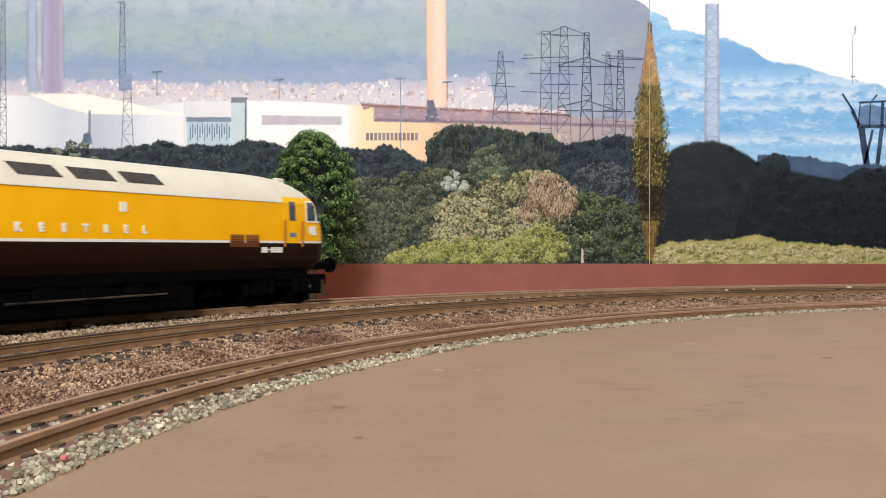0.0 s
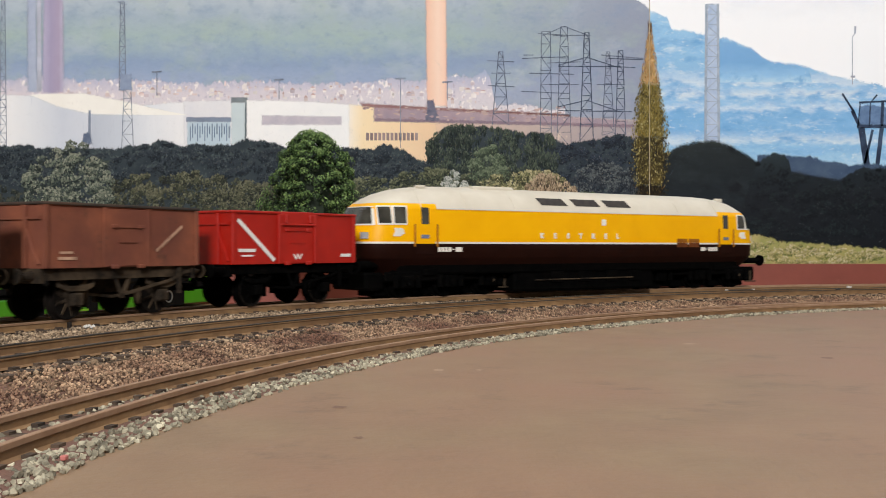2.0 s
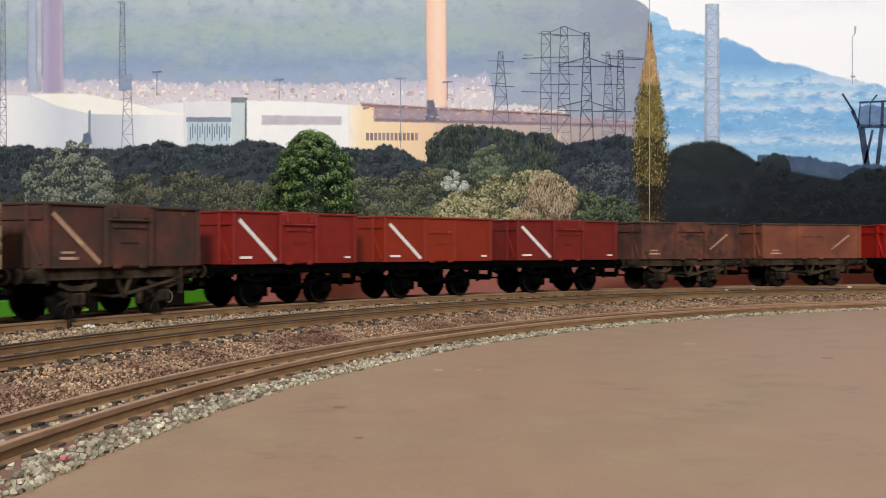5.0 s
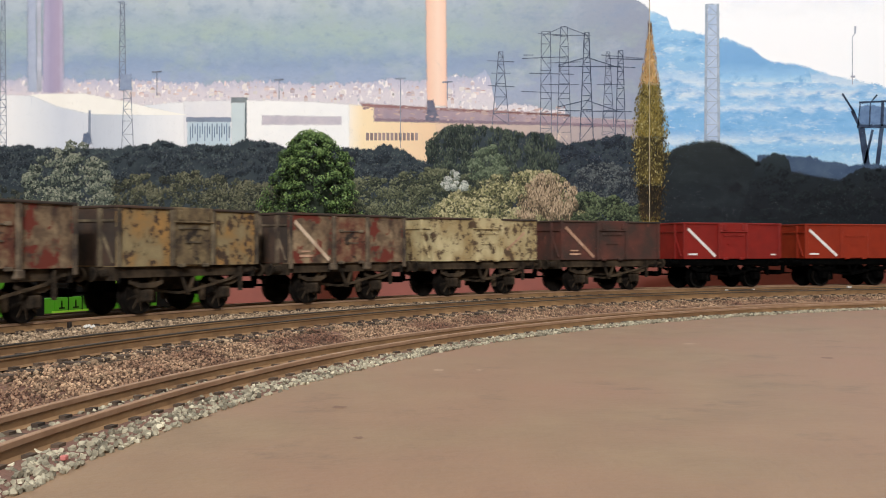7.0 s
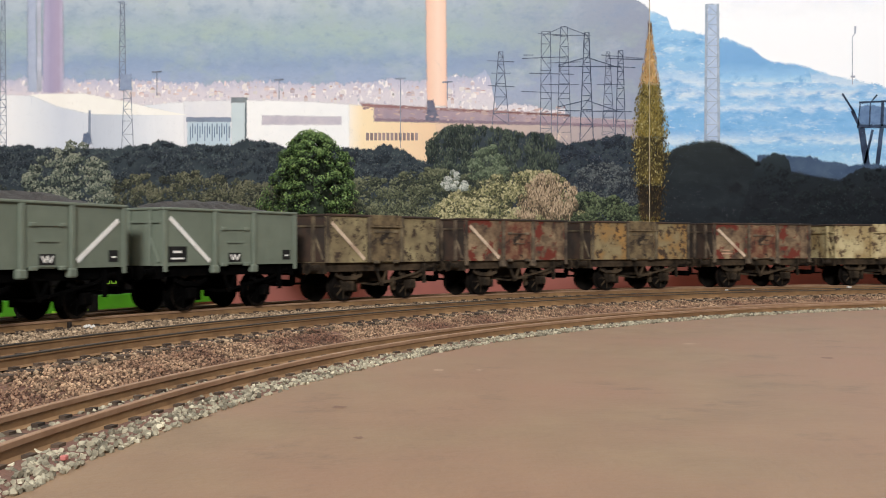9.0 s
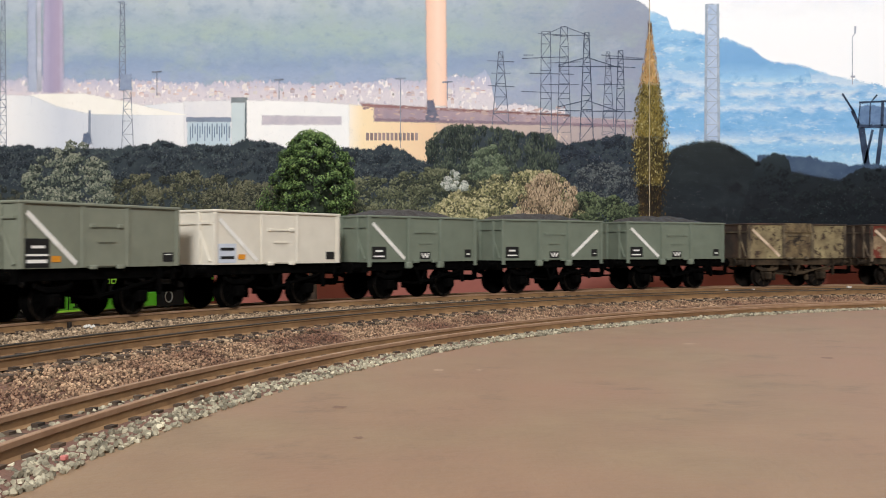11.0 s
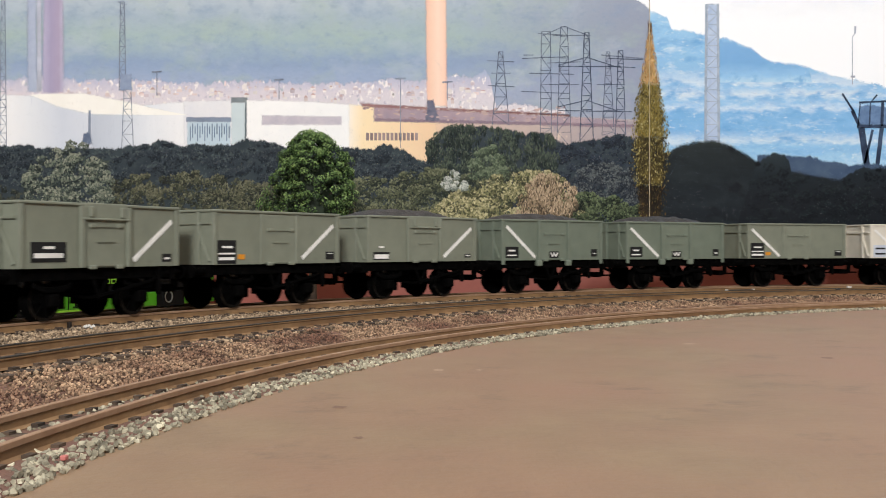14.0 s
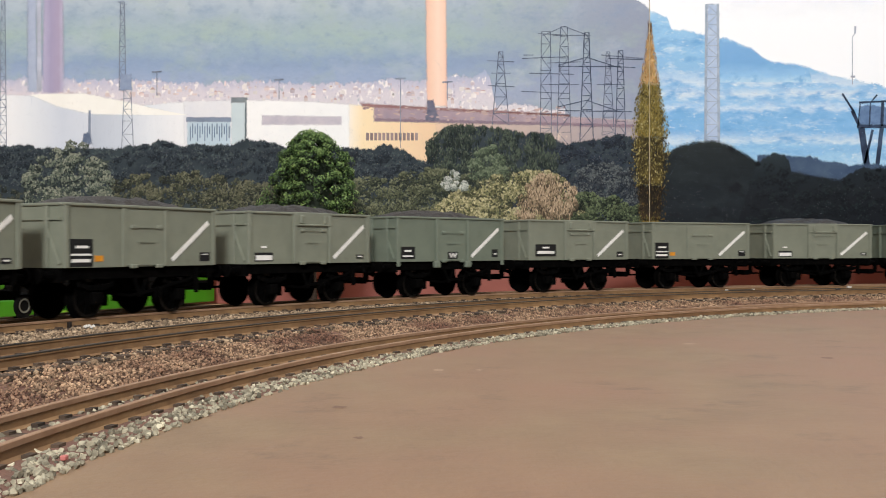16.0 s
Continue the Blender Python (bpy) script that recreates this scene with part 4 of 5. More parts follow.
a = curve_angle(0.280, R_C - 15)
trackside("track_magnet", R_C - 15, a, (-8.0, 8.0, -1.4, 1.4, 5.0, 8.4), M_DARKBIT, "dark oblong magnet plate beside the rail", "magnet")
for e in (-9.0, 9.0):
    trackside("magnet_clip", R_C - 15, a + e / (R_C - 15), (-0.6, 0.6, -0.9, 0.9, 5.0, 8.6), M_PALEBIT, "pale plastic clip beside the rail", "clip")
a = curve_angle(0.383, R_C - 12)
trackside("rail_marker", R_C - 12, a, (-1.2, 1.2, -0.7, 0.7, 5.5, 9.2), M_PALEBIT, "small pale block beside the rail", "marker")
a = curve_angle(0.371, R_B + 8.25)
trackside("rail_joiner", R_B + 7.3, a, (-1.2, 1.2, -0.6, 0.3, 7.2, 10.3), M_DARKBIT, "dark rail joiner clip", "joiner")
a = curve_angle(-0.353, R_C - 9.5)
trackside("rail_peg", R_C - 9.8, a, (-0.6, 0.6, -0.5, 0.5, 4.6, 8.8), M_DARKBIT, "dark peg against the rail", "peg")
a = curve_angle(-0.331, R_C - 15)
tagged(stones("pebble", R_C - 16, R_C - 13, a - 0.004, a + 0.004, flat(7.2), 7, 1.6, M_PALEBIT, None, "loose white pebbles by the rail", 15), category="pebble")
a = curve_angle(-0.376, R_A - 14)
trackside("pink_chip", R_A - 13.5, curve_angle(-0.361, R_A - 13), (-0.5, 0.5, -0.4, 0.4, 4.4, 5.0), mat("pink_plastic", (196, 120, 110), (180, 104, 96), 200, 0.6), "small pink chip among the stones", "chip")

# scuffs on the painted board
board = bpy.data.objects["layout_board"]
M_STAIN = mat("old_stain", (112, 86, 70), (128, 100, 82), 300, 0.7)
M_SCUFF = mat("pale_scuff", (176, 150, 126), (164, 138, 114), 300, 0.7)
rng = random.Random(44)
for x, y, rx, ry, mt, lb in ((-17.7, 181, 1.5, 2.0, M_STAIN, "dark stain on the paint"), (-12.0, 152, 0.9, 1.2, M_STAIN, "dark stain on the paint"), (-1.0, 236, 1.6, 2.6, M_SCUFF, "pale scuff in the paint"),
                             (8.0, 236, 1.2, 1.4, M_SCUFF, "pale scuff in the paint"), (70, 300, 3.0, 2.2, M_SCUFF, "pale scuff in the paint"), (95, 262, 2.0, 2.4, M_STAIN, "dark stain on the paint"), (-38, 172, 0.8, 1.0, M_STAIN, "dark stain on the paint")):
    pts = [(x + rx * rng.uniform(0.5, 1.1) * math.cos(6.2832 * i / 14), y + ry * rng.uniform(0.5, 1.1) * math.sin(6.2832 * i / 14), Z_BOARD + 0.06) for i in range(14)]
    part("stain", Geo().add(pts, [tuple(range(14))]), mt, board, lb)
# ---- the train ----
M_BLACK = mat("black_frame", (4, 4, 4), (10, 9, 8), 300, 0.8, spec=0.02)
M_GRIME = mat("grimy_frame", (54, 46, 37), (20, 17, 15), 250, 0.9, c3=(84, 70, 54), s3=90, w3=0.35, spec=0.1)
M_STEEL = mat("wheel_steel", (62, 59, 56), (30, 28, 26), 200, 0.28, metal=0.9)
M_WHEEL = mat("grimy_wheel", (34, 28, 23), (15, 13, 11), 250, 0.8, spec=0.1)
M_WHITE = mat("white_stripe", (240, 237, 229), (222, 217, 208), 200, 0.6)
M_PATCH = mat("black_patch", (14, 14, 14), (24, 24, 23), 200, 0.6)
M_ORANGE = mat("orange_spot", (222, 150, 40), (205, 132, 30), 300, 0.6)
M_COAL = mat("coal", (30, 26, 23), (48, 42, 37), 500, 0.55, bump=1.0, bscale=900, island=0.4)
M_DARK_IN = mat("wagon_inside", (60, 52, 46), (40, 36, 33), 150, 0.9)


def livery(name, c1, c2=None, c3=None, w3=0.4, rough=0.5, dirt=None, s3=70):
    return mat(name, c1, c2 or tuple(v * 0.92 for v in c1), 120, rough, c3=c3, s3=s3, w3=w3, dirt=dirt, bump=0.05, bscale=700)


# Dark brown of weathered rims, also painted as shade on the ends.
M_RIM_END_SHADE = livery("dark_rim_and_end_shade", (62, 52, 44), (44, 38, 33), c3=(82, 60, 46), w3=0.3, rough=0.9)
PITCH = 84.61
WHEEL_R = 6.0
HALF, WIDE = 33.0, 15.75
Z_FLOOR, Z_TOP = 15.6, 34.95
CACHE = {}


def shared(key, make):
    if key not in CACHE:
        CACHE[key] = make()
    return CACHE[key]


def lathe(g, cx, cz, y0, y1, radii, n=20, mi=0):
    """A turned piece about the y axis: radii at even steps from y0 to y1."""
    rings = [[(cx + r * math.cos(6.28319 * i / n), y0 + (y1 - y0) * k / (len(radii) - 1), cz + r * math.sin(6.28319 * i / n)) for i in range(n)] for k, r in enumerate(radii)]
    return g.loft(rings, mi)


def wheelset_mesh(r, spokes=True):
    g = Geo()
    g.tube((0, -13.2, 0), (0, 13.2, 0), 1.0, 8)
    for s in (-1, 1):
        lathe(g, 0, 0, s * 7.0, s * 7.7, [r + 0.8, r + 0.8], 24)
        n = 24
        ring = lambda rr, y: [(rr * math.cos(6.28319 * i / n), y, rr * math.sin(6.28319 * i / n)) for i in range(n)]
        g.loft([ring(r, s * 7.7), ring(r, s * 9.9)], 0)
        g.loft([ring(r, s * 9.9), ring(r, s * 10.0), ring(r * 0.84, s * 10.0), ring(r * 0.84, s * 9.91)], 1, caps=False)
        for k in range(8 if spokes else 3):
            a = 6.28319 * k / (8 if spokes else 3)
            g.bar((1.2 * math.cos(a), s * 10.0, 1.2 * math.sin(a)), (r * 0.85 * math.cos(a), s * 10.0, r * 0.85 * math.sin(a)), 0.5, 0.8, 2)
        g.tube((0, s * 9.8, 0), (0, s * 10.6, 0), 1.5, 10, 2)
    return g


def wagon(style, paint, frame_mat, label, stripe=0, marks="plain", load=False, dirty=False, trim=None):
    """A four-wheel open coal wagon; x forward, -y towards the viewer, z up from the rail head.
    style: 'flap' (raised top door flap), 'plain' (pressed door), 'posts' (deep outside posts)."""
    w = thing("mineral_wagon", label, "wagon", "coal wagons of the train")
    y, t = WIDE, 0.9
    door_paint = {"rust_eaten_paint": DOOR_RUST, "rusty_tan_paint": DOOR_DIRT, "dirty_olive_paint": DOOR_DIRT}.get(paint.name, paint)
    trim = trim or paint
    rect = lambda i, z: [(-HALF + i, -y + i, z), (HALF - i, -y + i, z), (HALF - i, y - i, z), (-HALF + i, y - i, z)]
    g = Geo().loft([rect(0, Z_FLOOR), rect(0, Z_TOP - 0.9), rect(t, Z_TOP - 0.9), rect(t, Z_FLOOR + 1.0)])
    body = part("body", g, paint, w)
    # Dark sheets laid over the ends; shade is put into their colour.
    if trim is not paint:
        for s in (-1, 1):
            part("end_sheet", Geo().box(*sorted((s * HALF, s * (HALF + 0.25))), -y + 0.3, y - 0.3, Z_FLOOR + 0.3, Z_TOP - 1.1), M_RIM_END_SHADE, w, "dark sheet added to paint shade on the end")
    g = Geo()
    g.box(-HALF + t + 0.02, HALF - t - 0.02, -y + t + 0.02, y - t - 0.02, Z_FLOOR + 1.02, Z_FLOOR + 1.4)
    part("floor_plate", g, M_DARK_IN, w)
    for s in (-1, 1):
        g = Geo()
        if style == "flap":
            g.box(-HALF - 0.4, -9, *sorted((s * (y + 0.7), s * (y - 1.1))), Z_TOP - 0.9, Z_TOP, c=0.2)
            g.box(9, HALF + 0.4, *sorted((s * (y + 0.7), s * (y - 1.1))), Z_TOP - 0.9, Z_TOP, c=0.2)
        else:
            g.box(-HALF - 0.4, HALF + 0.4, *sorted((s * (y + 0.7), s * (y - 1.1))), Z_TOP - 0.9, Z_TOP, c=0.2)
        part("top_rim", g, M_RIM_END_SHADE if dirty else trim, w)
        g = Geo().box(*sorted((s * (HALF + 0.7), s * (HALF - 1.0))), -y + 1.2, y - 1.2, Z_TOP - 0.9, Z_TOP - 0.05, c=0.2)
        part("end_rim", g, M_RIM_END_SHADE if dirty else trim, w)
        # posts on the side
        low = Z_FLOOR - 2.2 if style == "posts" else Z_FLOOR
        for x in ((-9.6, 9.6) if style != "plain" else (-9.2, 9.2)):
            g = Geo().box(x - 0.9, x + 0.9, *sorted((s * y, s * (y + (1.0 if style != "plain" else 0.45)))), low, Z_TOP - 0.9, c=0.15)
            if style == "posts":
                g.box(x - 1.7, x + 1.7, *sorted((s * (y - 1), s * (y + 1.2))), low - 0.6, low + 2.2, c=0.4)
            part("side_post", g, trim, w)
        for x in (-HALF + 0.9, HALF - 0.9):
            g = Geo().box(x - 0.9, x + 0.9, *sorted((s * y, s * (y + 0.6))), Z_FLOOR - (2.0 if style == "posts" else 0), Z_TOP - 0.9, c=0.15)
            part("corner_post", g, trim, w)
        # door with hinges and pressings
        d = part("side_door", Geo().box(-8.4, 8.4, *sorted((s * (y - 0.05), s * (y + 0.35))), Z_FLOOR + 0.3, Z_TOP - (5.0 if style == "flap" else 1.4), c=0.12), door_paint, w)
        g = Geo()
        yy = (s * (y + 0.3), s * (y + 0.75))
        for z, hw in ((Z_FLOOR + 12.2, 5.5), (Z_FLOOR + 7.6, 3.8)):
            g.box(-hw, hw, *sorted(yy), z, z + 0.5)
        for x in (-5.6, 5.6):
            g.box(x - 1.2, x + 1.2, *sorted((s * (y + 0.3), s * (y + 1.0))), Z_FLOOR + 12.0, Z_FLOOR + 13.2, c=0.2)
            g.box(x - 1.4, x + 1.4, *sorted((s * (y + 0.2), s * (y + 1.2))), Z_FLOOR - 0.5, Z_FLOOR + 0.7, c=0.2)
        part("door_hinge", g, trim, d)
        if style == "flap":
            g = Geo().box(-8.9, 8.9, *sorted((s * (y - 0.9), s * (y + 0.9))), Z_TOP - 4.6, Z_TOP + 0.1, c=0.25)
            g.box(-9.6, 9.6, *sorted((s * (y + 0.2), s * (y + 1.3))), Z_TOP - 5.1, Z_TOP - 4.4, c=0.2)
            for x in (-6.4, 6.4):
                g.box(x - 0.9, x + 0.9, *sorted((s * (y + 0.8), s * (y + 1.5))), Z_TOP - 4.2, Z_TOP - 1.0, c=0.2)
            part("top_flap", g, door_paint, w)
        # end posts and end door bar
        for yy2 in (-9, 9) if style != "posts" else (-10, 0, 10):
            g = Geo().box(*sorted((s * HALF, s * (HALF + 1.0))), yy2 - 0.9, yy2 + 0.9, Z_FLOOR, Z_TOP - 1.0, c=0.15)
            part("end_post", g, trim, w)
        g = Geo().box(*sorted((s * HALF, s * (HALF + 0.8))), -y + 0.5, y - 0.5, Z_TOP - 5.2, Z_TOP - 4.4)
        part("end_bar", g, trim, w)
        xe = s * (HALF + 0.45)
        for e in (-1, 1):
            part("end_brace", Geo().tube((xe, e * 8.4, Z_TOP - 5.6), (xe, e * 14.6, Z_FLOOR + 1.2), 0.5, 6), trim, w)
    # underframe
    fm = frame_mat.name

    def frame_geo():
        g = Geo()
        for s in (-1, 1):
            g.box(-HALF + 0.2, HALF - 0.2, *sorted((s * 12.6, s * 14.2)), Z_FLOOR - 3.6, Z_FLOOR)
            g.box(*sorted((s * HALF, s * (HALF - 2.0))), -14.6, 14.6, Z_FLOOR - 4.4, Z_FLOOR, c=0.2)
        g.box(-HALF + 2, HALF - 2, -3.2, 3.2, Z_FLOOR - 3.5, Z_FLOOR)
        g.box(-2, 2, -12.6, 12.6, Z_FLOOR - 3.5, Z_FLOOR)
        # Solid block added to darken the gap under the middle.
        g.box(-11.5, 11.5, -6.4, 6.4, 7.4, Z_FLOOR - 0.2, c=0.4)
        return g.mesh("underframe", frame_mat)

    part("underframe", shared(("frame", fm), frame_geo), None, w)

    def guard_geo(s):
        g = Geo()
        ring = lambda yy: [(-5.2, yy, Z_FLOOR - 3.4), (-3.8, yy, Z_FLOOR - 3.4), (-1.5, yy, 8.4), (1.5, yy, 8.4), (3.8, yy, Z_FLOOR - 3.4), (5.2, yy, Z_FLOOR - 3.4), (2.2, yy, 3.8), (-2.2, yy, 3.8)]
        return g.loft([ring(s * 11.8), ring(s * 12.5)]).mesh("axle_guard", frame_mat)

    def spring_geo(s):
        g = Geo()
        ring = lambda yy: [(-6.8, yy, 10.9), (-6.6, yy, 9.8), (-3.4, yy, 8.6), (3.4, yy, 8.6), (6.6, yy, 9.8), (6.8, yy, 10.9), (3.4, yy, 10.2), (-3.4, yy, 10.2)]
        return g.loft([ring(s * 12.5), ring(s * 13.7)]).mesh("leaf_spring", frame_mat)

    def hanger_geo(s):
        return Geo().tube((0, s * 13.0, 10.1), (0, s * 13.0, Z_FLOOR - 3.2), 0.55, 6).mesh("spring_hanger", frame_mat)

    for s in (-1, 1):
        for x in (-18.2, 18.2):
            for nm, fn, dx in (("axle_guard", guard_geo, 0), ("leaf_spring", spring_geo, 0), ("spring_hanger", hanger_geo, -6.7), ("spring_hanger", hanger_geo, 6.7)):
                ob = part(nm, shared((nm, fm, s), lambda: fn(s)), None, w)
                ob.location.x = (x + dx) * MM
            ob = part("axle_box", shared(("axle_box", fm, s), lambda: Geo().box(-1.9, 1.9, *sorted((s * 12.0, s * 14.6)), 4.2, 8.0, c=0.4).mesh("axle_box", frame_mat)), None, w)
            ob.location.x = x * MM

    def lever_geo(s):
        g = Geo()
        yo = s * 14.2
        pts = [(-0.8, 6.9), (20.4, 10.8), (27.6, 13.4), (29.0, 13.6)]
        rings = [[(x, yo + s * 0.9 * k / 3 - 0.25, z - 0.45), (x, yo + s * 0.9 * k / 3 + 0.25, z - 0.45), (x, yo + s * 0.9 * k / 3 + 0.25, z + 0.45), (x, yo + s * 0.9 * k / 3 - 0.25, z + 0.45)] for k, (x, z) in enumerate(pts)]
        return g.loft(rings).mesh("brake_lever", frame_mat)

    def vee_geo(s):
        ring = lambda yy: [(-3.4, yy, Z_FLOOR - 3.4), (-2.4, yy, Z_FLOOR - 3.4), (0, yy, 7.6), (2.4, yy, Z_FLOOR - 3.4), (3.4, yy, Z_FLOOR - 3.4), (0.7, yy, 5.8), (-0.7, yy, 5.8)]
        return Geo().loft([ring(s * 13.4), ring(s * 14.0)]).mesh("vee_hanger", frame_mat)

    for s in (-1, 1):
        part("brake_lever", shared(("lever", fm, s), lambda: lever_geo(s)), None, w)
        part("vee_hanger", shared(("vee", fm, s), lambda: vee_geo(s)), None, w)
        part("lever_guide", shared(("guide", fm, s), lambda: Geo().box(24.2, 25.1, *sorted((s * 14.2, s * 15.6)), 6.4, Z_FLOOR - 0.5).mesh("lever_guide", frame_mat)), None, w)
        for e in (-1, 1):
            part("brake_shoe", shared(("shoe", fm, s, e), lambda: Geo().box(e * 11.2 - 0.9, e * 11.2 + 0.9, *sorted((s * 8.0, s * 10.2)), 3.4, 9.4, c=0.3).mesh("brake_shoe", frame_mat)), None, w)
            part("push_rod", shared(("rod", fm, s, e), lambda: Geo().bar((0, s * 9.2, 6.2), (e * 10.6, s * 9.2, 7.4), 0.5, 0.9).mesh("push_rod", frame_mat)), None, w)

    def buffer_geo():
        g = Geo().tube((0, 0, 0), (3.4, 0, 0), 1.5, 10, 0, 1.2).tube((3.4, 0, 0), (5.6, 0, 0), 0.75, 8)
        g.tube((5.6, 0, 0), (6.3, 0, 0), 2.4, 14)
        return g.mesh("buffer", frame_mat)

    for s in (-1, 1):
        for yy2 in (-11.3, 11.3):
            ob = part("buffer", shared(("buffer", fm), buffer_geo), None, w)
            ob.matrix_local = pose(s * HALF * MM, yy2 * MM, (Z_FLOOR - 2.2) * MM, 0, 0, 0 if s > 0 else 180)

        def hook_geo():
            g = Geo().box(0, 9.6, -1.2, 1.2, -4.6, -3.8).box(8.8, 9.6, -5.5, 5.5, -5.0, -2.4).box(4, 5.2, -1.2, 1.2, -4.6, 0)
            return g.mesh("coupling", M_BLACK)

        ob = part("coupling", shared("hook", hook_geo), None, w)
        ob.matrix_local = pose(s * (HALF - 1) * MM, 0, (Z_FLOOR - 4.2) * MM, 0, 0, 0 if s > 0 else 180)
    axles = []
    for x in (-18.2, 18.2):
        ob = part("wheelset", shared(("wheels", fm), lambda: wheelset_mesh(WHEEL_R).mesh("wheelset", [M_WHEEL if dirty else frame_mat, M_STEEL if not dirty else M_WHEEL, frame_mat])), None, w)
        ob.location = (x * MM, 0, WHEEL_R * MM)
        axles.append((ob, x))
    # markings on both sides
    for s in (-1, 1):
        f = s * (y + 0.05)
        o = s * 0.12
        d = -s if stripe > 0 else s  # lean of the stripe as seen from that side
        if stripe:
            g = Geo()
            xa, xb = (-30.0, -12.0) if stripe == 1 else (12.0, 29.6)
            za, zb = (Z_TOP - 3.4, Z_FLOOR + 1.3) if stripe == 1 else (Z_FLOOR + 2.0, Z_TOP - 4.8)
            worn = dirty and stripe == 2
            if worn:
                xa, xb, za, zb = 13.0, 25.0, Z_FLOOR + 5.0, Z_TOP - 6.3
            if s > 0:
                xa, xb = -xa, -xb
            g.bar((xa, f + o, za), (xb, f + o, zb), 0.16, 0.9 if worn else 1.5)
            part("stripe", g, M_WORN if worn or paint is FADE else M_FADED if dirty else M_WHITE, w, "worn diagonal stripe" if worn else "white diagonal stripe")
        mk = marks if s < 0 else "plain"
        g, hx = Geo(), (lambda x: -s * x)
        bars = []
        panels = []
        spot = None
        if mk == "patch":
            panels.append((-30.8, -22.0, 15.9, 24.2)); bars += [(-28.6, -23.8, 21.4, 22.2), (-30.4, -22.6, 19.2, 19.8), (-30.2, -23.0, 17.2, 18.2)]
            panels.append((25.4, 30.2, 17.0, 20.0)); bars.append((26.4, 29.2, 19.2, 19.5))
            spot = (-21.2, -17.8, 17.4, 19.2)
        elif mk == "pale":
            panels.append((-30.6, -22.2, 16.2, 23.0)); bars += [(-29.6, -23.2, 20.6, 21.6), (-29.6, -23.2, 17.6, 18.6)]
            panels.append((25.4, 30.2, 17.0, 20.0))
            spot = (-21.2, -17.8, 17.4, 19.2)
        elif mk == "low":
            panels.append((-29.5, -20.5, 16.6, 19.8)); bars += [(-29.0, -21.0, 17.0, 18.8), (-26.5, -23.8, 21.4, 22.2)]
            panels.append((25.4, 29.4, 17.2, 18.8)); bars.append((26.2, 28.6, 17.8, 18.3))
        elif mk == "wide":
            panels.append((-28.5, -15.5, 17.4, 23.2)); bars += [(-24.0, -20.0, 21.2, 22.0), (-27.4, -16.8, 18.6, 20.0)]
            panels.append((25.2, 29.6, 17.0, 19.6)); bars.append((26.2, 28.6, 17.8, 18.4))
        elif mk == "small":
            panels.append((-30.5, -22.5, 16.8, 22.0)); bars += [(-28.6, -24.8, 19.8, 20.6), (-29.6, -23.8, 17.7, 18.3)]
            panels.append((25.4, 29.4, 17.2, 20.8)); bars.append((26.6, 28.4, 18.4, 19.0))
        elif mk == "letters":
            bars += [(-29.8, -21.5, 20.0, 21.2), (-28.4, -22.6, 18.4, 19.0), (24.4, 30.2, 18.0, 19.2)]
        elif mk == "ends":
            bars += [(-29.8, -24.0, 17.6, 18.5), (26.0, 29.4, 17.4, 18.2)]
        elif mk == "rusty":
            bars += [(-27.5, -20.5, 18.0, 18.9), (-27.0, -22.0, 19.8, 20.5)]
        for x0, x1, z0, z1 in panels:
            part("number_panel", Geo().box(x0, x1, *sorted((f, f + o)), z0, z1), M_BLUEPANEL if mk == "pale" and x0 < 0 else M_PATCH, w, "painted number panel")
        for x0, x1, z0, z1 in bars:
            part("lettering", Geo().box(x0, x1, *sorted((f + o, f + 2.0 * o)), z0, z1), M_PATCH if mk == "pale" else M_WORN if dirty else M_WHITE, w, "lettering bars")
        if spot:
            part("orange_spot", Geo().box(spot[0], spot[1], *sorted((f, f + o)), spot[2], spot[3], c=0.0), M_ORANGE, w, "orange painted spot")
        if mk in ("small", "letters") and not dirty:
            q = s * (y + 0.4)
            if mk == "small":
                part("mark_panel", Geo().box(-3.1, 3.1, *sorted((q - s * 0.3, q)), 16.6, 19.8), M_PATCH, w, "black mark panel")
                q += s * 0.1
            g = Geo()
            for a, b in ((-2.2, -1.0), (-1.0, 0), (0, 1.0), (1.0, 2.2)):
                hi = a in (-2.2, 0)
                g.bar((a, q, 19.2 if hi else 17.3), (b, q, 17.3 if hi else 19.2), 0.14, 0.55)
            part("end_door_mark", g, M_WHITE, w, "white angled end-door mark")
    if load:
        g = Geo()
        nx, ny = 22, 10
        rng = random.Random(len(label))
        for i in range(nx + 1):
            for j in range(ny + 1):
                u, v = i / nx * 2 - 1, j / ny * 2 - 1
                h = (1 - abs(u) ** 3) * (1 - abs(v) ** 2.4)
                g.v.append((u * (HALF - 1.0), v * (y - 1.0), Z_TOP - 1.9 + 5.2 * h + (rng.uniform(-0.5, 0.5) if h > 0 else 0)))
        for i in range(nx):
            for j in range(ny):
                a = i * (ny + 1) + j
                g.f += [(a, a + ny + 1, a + ny + 2), (a, a + ny + 2, a + 1)]
                g.m += [0, 0]
        part("coal_load", g, M_COAL, w, "mounded black coal load")
    return w, axles


M_BLUEPANEL = mat("pale_panel", (200, 205, 213), (190, 196, 206), 200, 0.6)
M_WORN = mat("worn_stripe", (200, 160, 132), (150, 112, 88), 200, 0.8)
M_FADED = mat("faded_stripe", (218, 196, 168), (172, 146, 122), 150, 0.8)
GREY = livery("grey_paint", (128, 131, 114), (120, 123, 107), dirt=((104, 104, 90), 90, 0.60, 0.85))
GREYS = livery("green_grey_paint", (114, 122, 106), (106, 114, 99), dirt=((92, 98, 84), 90, 0.60, 0.85))
RED = livery("bright_red_paint", (176, 28, 12), (162, 24, 10))
